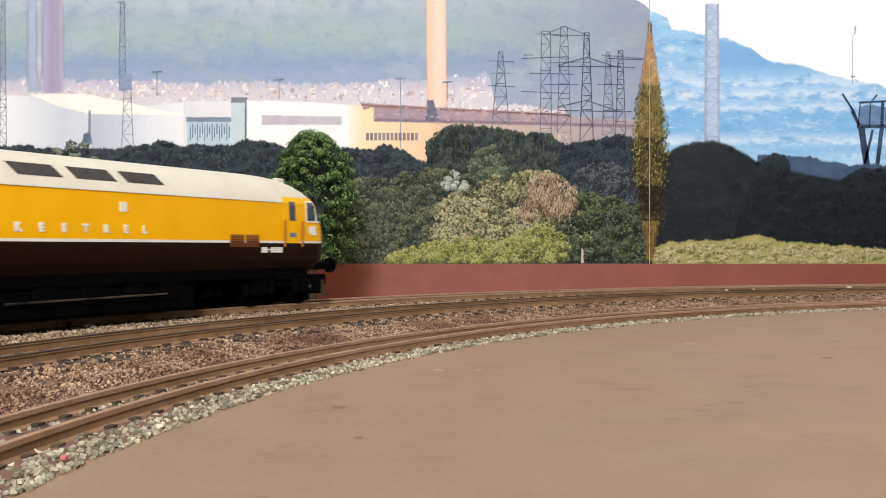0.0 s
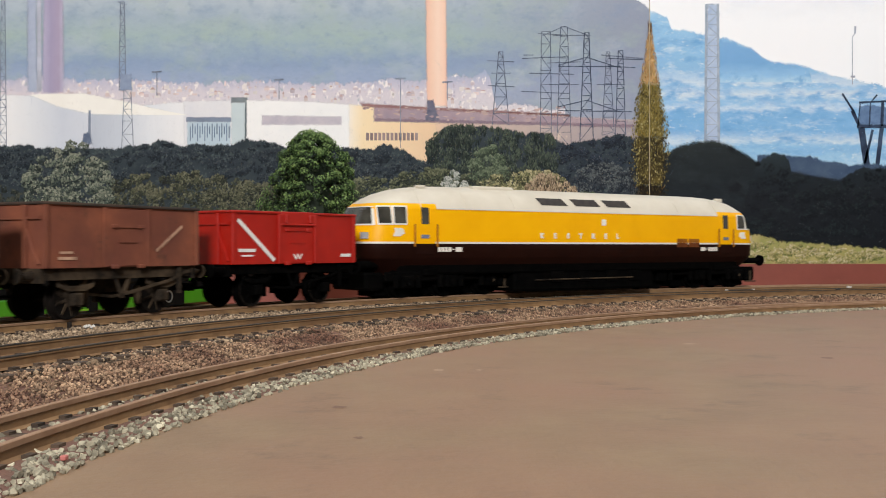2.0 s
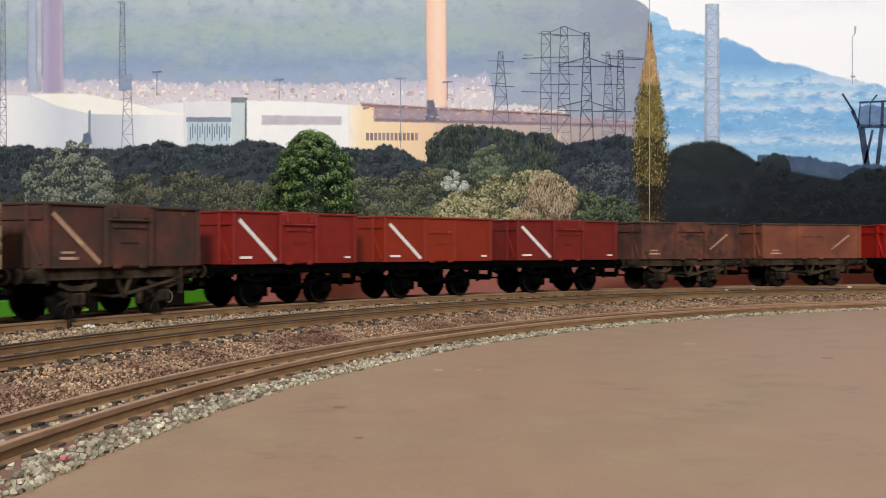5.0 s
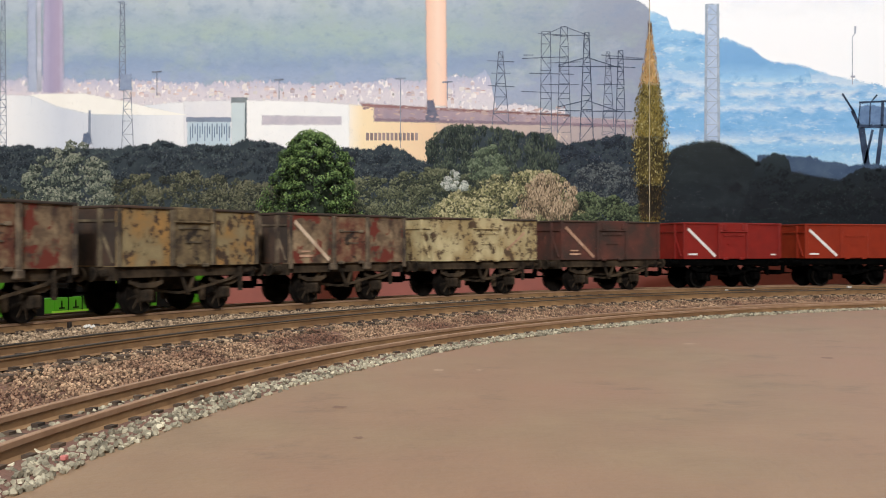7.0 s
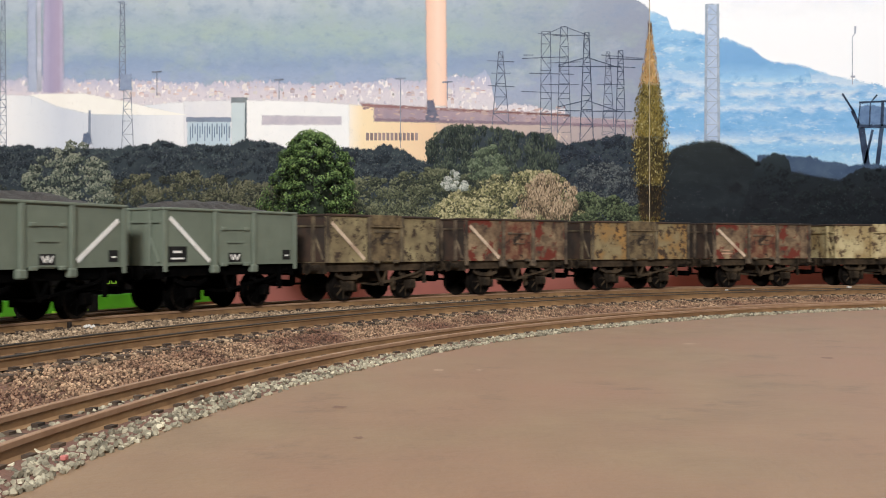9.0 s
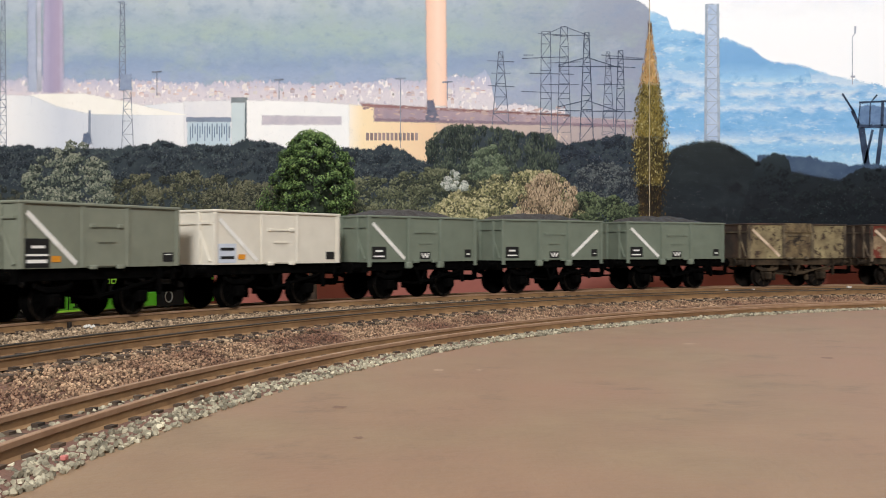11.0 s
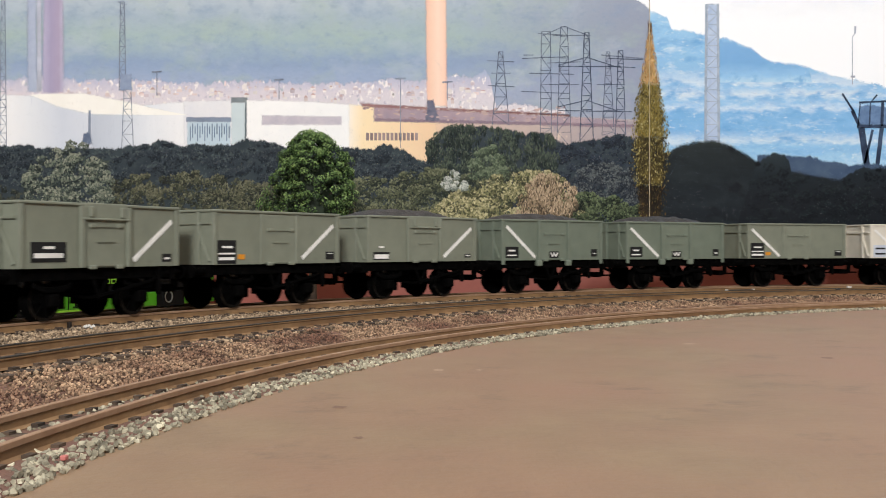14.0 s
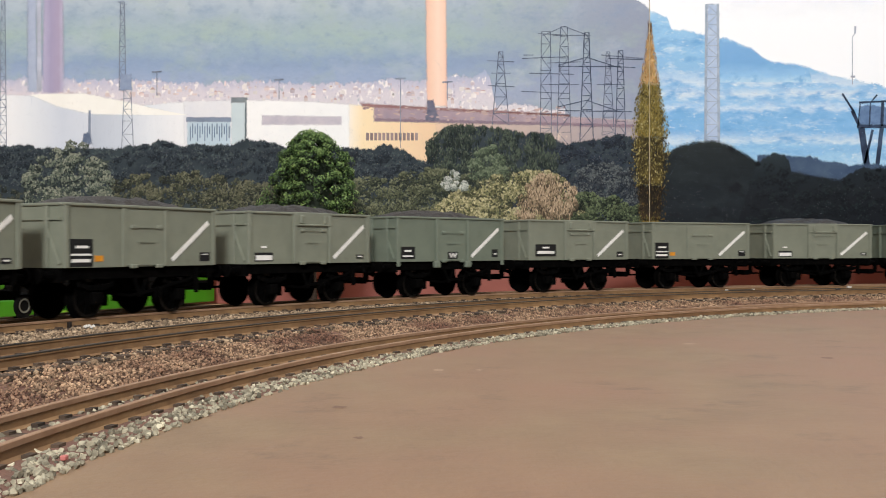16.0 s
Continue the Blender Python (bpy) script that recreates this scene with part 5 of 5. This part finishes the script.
MAROON = livery("maroon_paint", (122, 30, 22), (106, 26, 19))
ORANGE = livery("orange_red_paint", (142, 42, 16), (130, 37, 13))
RED2 = livery("plain_red_paint", (134, 29, 21), (120, 26, 19))
BROWN = livery("rusted_brown_paint", (116, 64, 47), (98, 55, 41), c3=(140, 80, 55), w3=0.36, rough=0.8, s3=60, dirt=((70, 48, 38), 110, 0.58, 0.74))
UMBER = livery("dark_rusted_paint", (84, 52, 41), (66, 44, 36), c3=(112, 64, 46), w3=0.35, rough=0.85, dirt=((44, 38, 34), 150, 0.55, 0.65))
FADE = livery("faded_red_paint", (98, 54, 43), (76, 44, 36), c3=(60, 45, 38), w3=0.5, rough=0.8, dirt=((122, 68, 54), 200, 0.60, 0.70))
CREAM = livery("peeling_cream_paint", (194, 178, 136), (170, 154, 112), c3=(150, 126, 84), w3=0.4, rough=0.8, s3=110, dirt=((82, 64, 46), 230, 0.53, 0.58))
RUST = livery("rust_eaten_paint", (152, 130, 100), (112, 90, 68), c3=(70, 53, 42), w3=0.42, rough=0.85, dirt=((106, 44, 31), 150, 0.53, 0.56), s3=210)
TAN = livery("rusty_tan_paint", (144, 128, 92), (98, 84, 62), c3=(162, 122, 68), w3=0.34, rough=0.85, dirt=((66, 50, 37), 230, 0.53, 0.58), s3=120)
OLIVE = livery("dirty_olive_paint", (128, 113, 82), (88, 74, 56), c3=(156, 142, 104), w3=0.32, rough=0.85, dirt=((62, 48, 36), 240, 0.54, 0.59), s3=110)
TRIM_RUST = livery("tan_scoured_trim", (130, 113, 90), (80, 67, 54), c3=(54, 44, 37), w3=0.42, rough=0.85, s3=160)
TRIM_TAN = livery("olive_scoured_trim", (130, 115, 88), (84, 72, 56), c3=(56, 47, 38), w3=0.42, rough=0.85, s3=160)
DOOR_DIRT = livery("grimed_door_paint", (96, 80, 58), (58, 46, 35), c3=(128, 110, 78), w3=0.4, rough=0.9, s3=190, dirt=((40, 32, 26), 160, 0.55, 0.62))
DOOR_RUST = livery("rusted_door_paint", (104, 56, 40), (70, 42, 33), c3=(136, 112, 84), w3=0.38, rough=0.9, s3=190, dirt=((42, 33, 27), 160, 0.56, 0.63))
PALE = livery("pale_grey_paint", (222, 214, 197), (214, 206, 189))

BR, GR = M_BLACK, M_GRIME
CONSIST = [
    ("flap", RED, BR, "bright red steel coal wagon with a white stripe", 1, "letters", False, False),
    ("plain", BROWN, GR, "rusted brown coal wagon with a faded stripe", 2, "rusty", False, True),
    ("flap", UMBER, GR, "dark rust-brown coal wagon, heavily weathered", 2, "rusty", False, True),
    ("flap", MAROON, BR, "maroon steel coal wagon with a white stripe", 1, "ends", False, False),
    ("plain", ORANGE, BR, "orange-red steel coal wagon with a white stripe", 1, "ends", False, False),
    ("flap", RED2, BR, "plain red steel coal wagon with white lettering", 1, "ends", False, False),
    ("flap", FADE, GR, "faded dark red coal wagon, weathered", 1, "rusty", False, True),
    ("flap", CREAM, GR, "dirty cream coal wagon with peeling paint", 2, "plain", False, True),
    ("posts", RUST, GR, "dark coal wagon with red rust patches", 1, "rusty", False, True, TRIM_RUST),
    ("flap", TAN, GR, "rusty tan coal wagon with scaling paint", 0, "plain", False, True, TRIM_TAN),
    ("posts", RUST, GR, "rust-eaten coal wagon with a dirty white stripe", 1, "plain", False, True, TRIM_RUST),
    ("flap", OLIVE, GR, "dirty olive coal wagon with a yellowed stripe", 1, "plain", False, True, TRIM_TAN),
    ("posts", GREYS, BR, "green-grey coal wagon with a mounded load", 1, "small", True, False),
    ("posts", GREYS, BR, "green-grey coal wagon with a rising stripe", 2, "small", True, False),
    ("posts", GREYS, BR, "green-grey steel coal wagon with outside posts", 1, "small", True, False),
    ("plain", PALE, BR, "pale grey coal wagon with a white number panel", 1, "pale", False, False),
    ("plain", GREY, BR, "grey coal wagon with black panel and orange spot", 1, "patch", False, False),
    ("posts", GREYS, BR, "green-grey loaded coal wagon with falling stripe", 1, "small", True, False),
    ("posts", GREYS, BR, "green-grey loaded coal wagon with falling stripe", 1, "small", True, False),
    ("flap", GREY, BR, "grey coal wagon with a raised door flap", 2, "low", True, False),
    ("plain", GREY, BR, "grey coal wagon with black panel and rising stripe", 2, "patch", False, False),
    ("flap", GREY, BR, "grey coal wagon with a wide black panel", 2, "wide", False, False),
    ("posts", GREYS, BR, "green-grey loaded coal wagon with rising stripe", 2, "small", True, False),
    ("flap", GREY, BR, "grey loaded coal wagon with a raised door flap", 2, "low", True, False),
    ("plain", GREY, BR, "grey coal wagon with black panel and orange spot", 2, "patch", True, False),
    ("flap", GREY, BR, "grey coal wagon with raised flap door", 2, "low", True, False),
]
WAGONS = [wagon(*row) for row in CONSIST]

M_YELLOW = mat("golden_yellow_paint", (252, 184, 0), (246, 176, 0), 60, 0.4, spec=0.15)
M_CHOC = mat("chocolate_paint", (36, 15, 9), (30, 12, 8), 80, 0.45, spec=0.1)
M_ROOF = mat("cream_roof_paint", (214, 206, 188), (204, 195, 176), 60, 0.45)
M_LINE = mat("white_lining", (236, 230, 216), (226, 220, 206), 100, 0.5)
M_GLASS = mat("cab_glass", (44, 42, 36), (74, 72, 62), 110, 0.1, spec=0.6)
M_GRILLE = mat("dark_grille", (40, 36, 34), (58, 52, 48), 400, 0.6)
M_PEWTER = mat("blue_grey_plate", (120, 130, 150), (100, 110, 130), 100, 0.5)
M_GRIP = mat("ochre_rail", (176, 112, 20), (160, 98, 16), 100, 0.5)
M_RUSSET = mat("russet_paint", (120, 62, 16), (96, 48, 12), 100, 0.5)
M_LAMP = mat("headlamp_glass", (190, 190, 186), (160, 160, 158), 80, 0.2)

# body sections from sole to roof: height, half length, half width, corner radius
SLICES = [(13.0, 121.0, 15.0, 9.0), (16.6, 125.5, 17.2, 11.0), (17.4, 126.5, 17.6, 11.5), (23.2, 127.0, 17.8, 12.0), (24.1, 127.0, 17.8, 12.0), (30.6, 126.3, 17.8, 12.5),
          (38.4, 122.6, 17.4, 12.8), (39.6, 121.6, 16.9, 12.6), (40.9, 120.2, 16.2, 12.3), (43.0, 116.8, 14.8, 11.6), (45.2, 112.0, 13.0, 10.6), (47.0, 106.0, 10.6, 9.2),
          (48.3, 98.0, 7.4, 6.6), (49.0, 89.0, 4.0, 3.6), (49.2, 83.0, 2.5, 2.4)]


def slice_at(z):
    for a, b in zip(SLICES, SLICES[1:]):
        if z <= b[0] + 1e-9:
            u = (z - a[0]) / (b[0] - a[0])
            return tuple(p + (q - p) * u for p, q in zip(a[1:], b[1:]))
    return SLICES[-1][1:]


def hull(z, c, sx, sy, off=0.0):
    """Point of the body's outline at height z, c millimetres along it from mid-side towards the end sx, on the side sy."""
    hl, hw, r = slice_at(z)
    s = hl - r
    if c <= s:
        x, y, nx, ny = c, hw, 0.0, 1.0
    elif c <= s + r * 1.5708:
        a = (c - s) / r
        nx, ny = math.sin(a), math.cos(a)
        x, y = s + r * nx, hw - r + r * ny
    else:
        x, y, nx, ny = hl, hw - r - (c - s - r * 1.5708), 1.0, 0.0
    return (sx * (x + off * nx), sy * (y + off * ny), z)


def hull_ring(z):
    hl, hw, r = slice_at(z)
    out = []
    for sx, sy, rev in ((1, -1, 0), (1, 1, 1), (-1, 1, 0), (-1, -1, 1)):
        cs = [0.34 * (hl - r), 0.72 * (hl - r)] + [hl - r + r * 1.5708 * k / 6 for k in range(7)]
        pts = [hull(z, c, sx, sy) for c in cs]
        out += pts[::-1] if rev else pts
    return out


def band(z0, z1):
    zs = sorted({z0, z1, *[s[0] for s in SLICES if z0 < s[0] < z1]})
    return [hull_ring(z) for z in zs]


def patch(g, z0, z1, c0, c1, sx, sy, off=0.12, depth=0.5, lean=0.0, nc=6, mi=0):
    """A shallow plate that follows the body's skin between two heights and two places along it."""
    outer, inner = [], []
    nz = 2 if z1 < 39 else 6
    for j in range(nz + 1):
        z = z0 + (z1 - z0) * j / nz
        for i in range(nc + 1):
            c = c0 + (c1 - c0) * i / nc + lean * (z - z0)
            outer.append(hull(z, c, sx, sy, off))
            inner.append(hull(z, c, sx, sy, off - depth))
    n = (nc + 1) * (nz + 1)
    idx = lambda i, j: j * (nc + 1) + i
    fs = [(idx(i, j), idx(i + 1, j), idx(i + 1, j + 1), idx(i, j + 1)) for i in range(nc) for j in range(nz)]
    edge = [idx(i, 0) for i in range(nc + 1)] + [idx(nc, j) for j in range(1, nz + 1)] + [idx(i, nz) for i in range(nc - 1, -1, -1)] + [idx(0, j) for j in range(nz - 1, 0, -1)]
    fs += [(edge[k], edge[k - 1], edge[k - 1] + n, edge[k] + n) for k in range(len(edge))]
    return g.add(outer + inner, fs, mi)


def locomotive():
    lo = thing("diesel_locomotive", "golden yellow and chocolate diesel locomotive with cream roof", "locomotive")
    part("lower_body", Geo().loft(band(13.0, 23.3), caps=False), M_CHOC, lo, "chocolate brown lower body", smooth=True)
    part("lining", Geo().loft(band(23.3, 24.15), caps=False), M_LINE, lo, "thin white lining", smooth=True)
    part("upper_body", Geo().loft(band(24.15, 38.4), caps=False), M_YELLOW, lo, "golden yellow body sides and cabs", smooth=True)
    roof = part("roof", Geo().loft(band(38.4, 49.2), caps=False).add(hull_ring(49.2), [tuple(range(36))]), M_ROOF, lo, "domed cream roof", smooth=True)
    # roof hatch, seams and grilles
    g = Geo()
    g.box(-64, -40, -7, 7, 47.6, 50.0, c=0.6)
    part("roof_hatch", g, M_ROOF, roof)
    for x in (-100, -75, -48, 62, 92):
        for sy in (-1, 1):
            g = Geo()
            for za, zb in ((38.6, 40.9), (40.9, 43.0), (43.0, 45.2), (45.2, 47.0), (47.0, 48.3)):
                a = slice_at(za); b = slice_at(zb)
                g.loft([[(x - 0.25, sy * (a[1] - .1), za), (x + 0.25, sy * (a[1] - .1), za), (x + 0.25, sy * (a[1] + 0.15), za), (x - 0.25, sy * (a[1] + 0.15), za)],
                        [(x - 0.25, sy * (b[1] - .1), zb), (x + 0.25, sy * (b[1] - .1), zb), (x + 0.25, sy * (b[1] + 0.15), zb), (x - 0.25, sy * (b[1] + 0.15), zb)]])
            part("roof_seam", g, M_ROOF, roof)
    for sy in (-1, 1):
        for x0 in (-31.5, -10.0, 11.0):
            g = Geo()
            for (z0, z1, lift) in ((41.6, 45.0, 0.2),):
                a, b = slice_at(z0)[1], slice_at(z1)[1]
                p = [(x0 + 1.2, sy * (a + lift), z0), (x0 + 17.6, sy * (a + lift), z0), (x0 + 15.0, sy * (b + lift + 0.35), z1), (x0 - 0.8, sy * (b + lift + 0.35), z1)]
                q = [(x, y - sy * 0.9, z) for x, y, z in p]
                g.loft([p, q])
            part("roof_grille", g, M_GRILLE, roof, "dark roof ventilation grille")
    part("roof_horn", Geo().box(104, 109, -6.5, -4.0, 46.4, 48.6, c=0.4).box(-96, -92, -9.0, -5.5, 48.0, 49.2, c=0.3), M_ROOF, roof)
    for sx in (-1, 1):
        for sy in (-1, 1):
            # yellow eave above the cab and door
            g = patch(Geo(), 38.3, 40.7, 92, 138.0, sx, sy, 0.08, 0.9, nc=24)
            part("cab_eave", g, M_YELLOW, lo)
            part("gutter", patch(Geo(), 38.35, 39.02, 0.0, 92.0, sx, sy, 0.3, 0.7, nc=2), M_ROOF, roof)
            # cab door with window, grab rails and plate
            d = part("cab_door", patch(Geo(), 19.0, 39.6, 93.0, 103.0, sx, sy, 0.10, 0.4, nc=1), [M_YELLOW], lo, "yellow cab door, brown at its foot")
            part("door_foot", patch(Geo(), 18.8, 23.3, 92.8, 103.2, sx, sy, 0.2, 0.4, nc=1), M_CHOC, d)
            part("door_window", patch(Geo(), 31.8, 39.0, 96.2, 100.2, sx, sy, 0.22, 0.5, nc=1), M_GLASS, d, "dark door window")
            part("door_plate", patch(Geo(), 25.6, 27.2, 96.2, 100.4, sx, sy, 0.24, 0.5, nc=1), M_PEWTER, d, "blue-grey door plate")
            for c in (92.2, 104.0):
                x, y, z = hull(27, c, sx, sy, 0.7)
                part("grab_rail", Geo().tube((x, y, 22.0), (x, y, 31.8), 0.45, 6), M_GRIP, d, "ochre grab rail")
            # cab side windows, corner glass and half windscreen
            for c0, c1 in ((108.2, 113.8), (115.4, 120.8)):
                fr = part("window_frame", patch(Geo(), 31.3, 39.6, c0 - 0.7, c1 + 0.7, sx, sy, 0.14, 0.5), M_LINE, lo, "cream window surround")
                part("cab_window", patch(Geo(), 32.0, 39.05, c0, c1, sx, sy, 0.26, 0.5), M_GLASS, fr, "dark cab window")
            fr = part("screen_frame", patch(Geo(), 31.1, 39.4, 122.4, 138.0, sx, sy, 0.14, 0.5, nc=12), M_LINE, lo, "cream windscreen surround")
            part("windscreen", patch(Geo(), 31.8, 39.01, 123.8, 137.2, sx, sy, 0.26, 0.5, nc=12), M_GLASS, fr, "wraparound windscreen glass")
            # crest, ventilators, front lamps
            g = patch(Geo(), 27.4, 30.0, 108.8, 113.0, sx, sy, 0.14, 0.4, lean=0.5, nc=3)
            patch(g, 26.4, 29.3, 110.8, 115.0, sx, sy, 0.18, 0.4, lean=-0.6, nc=3)
            part("crest", g, M_LINE, lo, "white painted bird crest")
            part("head_lamp", patch(Geo(), 25.4, 28.2, 125.5, 129.0, sx, sy, 0.9, 1.4, nc=3), M_LAMP, lo, "round-cornered headlamp")
            part("lamp_cowl", patch(Geo(), 25.0, 28.8, 129.4, 134.6, sx, sy, 0.8, 1.4, nc=3), M_YELLOW, lo)
            nb = part("number_bar", patch(Geo(), 19.8, 21.8, 78.5, 80.3, sx, sy, 0.14, 0.4, nc=1), M_LINE, lo, "white running-number bars")
            for k in (1, 3, 4, 5, 6):
                part("number_bar", patch(Geo(), 19.8, 21.8, 78.5 + 1.9 * k, 80.1 + 1.9 * k, sx, sy, 0.14, 0.4, nc=1), M_LINE, lo, "white running-number bars")
            part("number_bar", patch(Geo(), 20.6, 21.0, 82.4, 83.8, sx, sy, 0.14, 0.4, nc=1), M_LINE, lo)
            if sx * sy < 0:
                for c0 in (60.0, 68.9):
                    vent = part("side_vent", patch(Geo(), 24.2, 26.3, c0, c0 + 8.1, sx, sy, 0.12, 0.4, nc=1), M_GRIP, lo, "yellow-brown louvred side vent")
                    part("vent_foot", patch(Geo(), 21.8, 24.1, c0, c0 + 8.1, sx, sy, 0.16, 0.4, nc=1), M_RUSSET, vent, "russet lower half of the vent")
                    for k in range(7):
                        part("louvre", patch(Geo(), 22.1 + 0.58 * k, 22.3 + 0.58 * k, c0 + 0.4, c0 + 7.7, sx, sy, 0.26, 0.3, nc=1), M_RUSSET, vent)
            part("nose_apron", patch(Geo(), 9.6, 16.8, 108.0, 138.0, sx, sy, 0.15, 0.8, nc=16), M_CHOC, lo, "chocolate apron under the cab")
        for y in (-11.4, 11.4):
            g = Geo().tube((sx * 119, y, 14.4), (sx * 130, y, 14.4), 1.7, 12).tube((sx * 130, y, 14.4), (sx * 134, y, 14.4), 1.0, 10).tube((sx * 134, y, 14.4), (sx * 135.2, y, 14.4), 3.0, 16)
            part("buffer", g, M_BLACK, lo, "black buffer")
        part("front_lamp", Geo().box(*sorted((sx * 125.5, sx * 127.8)), -1.6, 1.6, 19.0, 22.0, c=0.3), M_LAMP, lo, "small white marker lamp")
        g = Geo().box(*sorted((sx * 117, sx * 126.5)), -14.5, 14.5, 3.4, 11.0, c=1.0)
        part("snow_guard", g, M_BLACK, lo, "black lower valance")
    # name in spaced letters, and the small emblem over it
    for sy in (-1, 1):
        for k, ch in enumerate("KESTREL"):
            cu = bpy.data.curves.new("letter", "FONT")
            cu.body, cu.size, cu.extrude, cu.align_x = ch, 3.3 * MM, 0.12 * MM, "CENTER"
            cu.offset = 0.2 * MM
            ob = new("letter", cu)
            ob.parent = lo
            cu.materials.append(M_LINE)
            x = (-32.0 + 8.2 * k) * (1 if sy < 0 else -1)
            ob.matrix_local = pose(x * MM, sy * 17.9 * MM, 26.1 * MM, 90, 0, 0 if sy < 0 else 180)
        part("emblem", Geo().box(*sorted((-sy * 6.6, -sy * 9.4)), *sorted((sy * 17.5, sy * 17.95)), 32.4, 35.4, c=0.0), M_LINE, lo, "small white emblem")
    # underframe: tank, chassis and bogies, filled in to block light and view beneath
    g = Geo().box(-46, 46, -14.5, 14.5, 1.2, 13.0, c=1.0)
    for x in (-24, -6, 12, 28):
        g.box(x, x + 8, -15.4, -14.2, 5.0, 10.5, c=0.3).box(x, x + 8, 14.2, 15.4, 5.0, 10.5, c=0.3)
    part("fuel_tank", g, M_BLACK, lo, "black underslung fuel tank")
    part("tank_pipe", Geo().tube((-34, -15.6, 6.4), (30, -15.6, 6.8), 0.35, 6), M_GRIME, lo)
    part("chassis", Geo().box(-111, 111, -15.6, 15.6, 10.0, 16.8, c=0.8), M_BLACK, lo, "black underframe")
    axles = []
    for sx in (-1, 1):
        # The inner block is added to stop light showing between the wheels.
        bg = part("bogie", Geo().box(-36, 36, -11.5, 11.5, 6.5, 9.0, c=0.4).box(-37, 37, -6.2, 6.2, 0.8, 10.0, c=0.4), M_BLACK, lo, "black six-wheel bogie")
        turn = -sx * math.degrees(math.asin(84 / R_C))
        bg.matrix_local = pose(sx * 84 * MM, 0, 0, 0, 0, turn)
        for sy in (-1, 1):
            g = Geo().box(-38, 38, *sorted((sy * 12.2, sy * 13.8)), 7.2, 11.2, c=0.4)
            for x in (-26, 0, 26):
                g.box(x - 3.4, x + 3.4, *sorted((sy * 12.0, sy * 15.2)), 4.2, 9.6, c=0.5)
                g.tube((x, sy * 14.8, 6.8), (x, sy * 15.8, 6.8), 1.7, 10)
                for e in (-6.5, 6.5):
                    g.tube((x + e, sy * 14.0, 4.4), (x + e, sy * 14.0, 9.8), 1.3, 8)
            g.box(-17, -9, *sorted((sy * 13.8, sy * 15.0)), 9.5, 12.4, c=0.3).box(9, 17, *sorted((sy * 13.8, sy * 15.0)), 9.5, 12.4, c=0.3)
            part("side_frame", g, M_BLACK, bg)
            part("axle_cap", Geo().tube((26, sy * 15.8, 6.8), (26, sy * 16.0, 6.8), 0.7, 8), M_GRIME, bg)
            part("step", Geo().box(32, 38, *sorted((sy * 13.0, sy * 15.6)), 3.0, 3.6).box(34.5, 35.5, *sorted((sy * 14, sy * 14.6)), 3.4, 9.0), M_GRIME, bg)
        for x in (-26, 0, 26):
            ob = part("wheelset", shared("loco_wheels", lambda: wheelset_mesh(7.0, False).mesh("wheelset", [M_BLACK, M_BLACK, M_BLACK])), None, bg)
            base = pose(x * MM, 0, 7.0 * MM)
            ob.matrix_local = base
            axles.append((ob, base, 7.0))
    return lo, axles


LOCO, LOCO_AXLES = locomotive()
LOCO_ARC = -93.5


# arc length along the track at times through the run, fitted to the camera's view, millimetres
ARC = [(0.0, 1603.6), (1.5, 1392.6), (3.5, 1111.3), (4.0, 1040.6), (7.0, 615.1), (8.5, 408.1), (9.0, 340.5), (11.5, -7.4), (12.5, -148.9), (14.5, -429.9), (16.0, -632.0)]


def arc_at(t):
    """Smooth run of the train between the fitted places (cubic Hermite)."""
    pts = ARC
    k = max(0, min(len(pts) - 2, sum(1 for p in pts if p[0] <= t) - 1))
    slope = lambda i: (pts[min(i + 1, len(pts) - 1)][1] - pts[max(i - 1, 0)][1]) / (pts[min(i + 1, len(pts) - 1)][0] - pts[max(i - 1, 0)][0])
    (ta, a), (tb, b) = pts[k], pts[k + 1]
    h = tb - ta
    u = (t - ta) / h
    return ((2 * u ** 3 - 3 * u * u + 1) * a + (u ** 3 - 2 * u * u + u) * h * slope(k) + (-2 * u ** 3 + 3 * u * u) * b + (u ** 3 - u * u) * h * slope(k + 1))


def on_track(arc, sag):
    th = arc / R_C
    r = R_C - sag
    return pose((CX + r * math.cos(th)) * MM, (CY + r * math.sin(th)) * MM, H_C * MM, 0, 0, math.degrees(math.atan2(-math.cos(th), math.sin(th))))


def motions():
    times = [0.2 * k for k in range(81)]
    spins = [(k * 3 // 2) / 30.0 for k in range(321)]
    run = [arc_at(t) for t in spins]
    for i, (w, axles) in enumerate(WAGONS, 1):
        walk(w, [(t, on_track(arc_at(t) + PITCH * i, 0.3)) for t in times])
        for ob, x in axles:
            walk(ob, [(t, pose(x * MM, 0, WHEEL_R * MM, 0, math.degrees((run[0] - a) / WHEEL_R), 0)) for t, a in zip(spins, run)])
    walk(LOCO, [(t, on_track(arc_at(t) + LOCO_ARC, 6.4)) for t in times])
    for ob, base, r in LOCO_AXLES:
        walk(ob, [(t, base @ pose(0, 0, 0, 0, math.degrees((run[0] - a) / r), 0)) for t, a in zip(spins, run)])


motions()
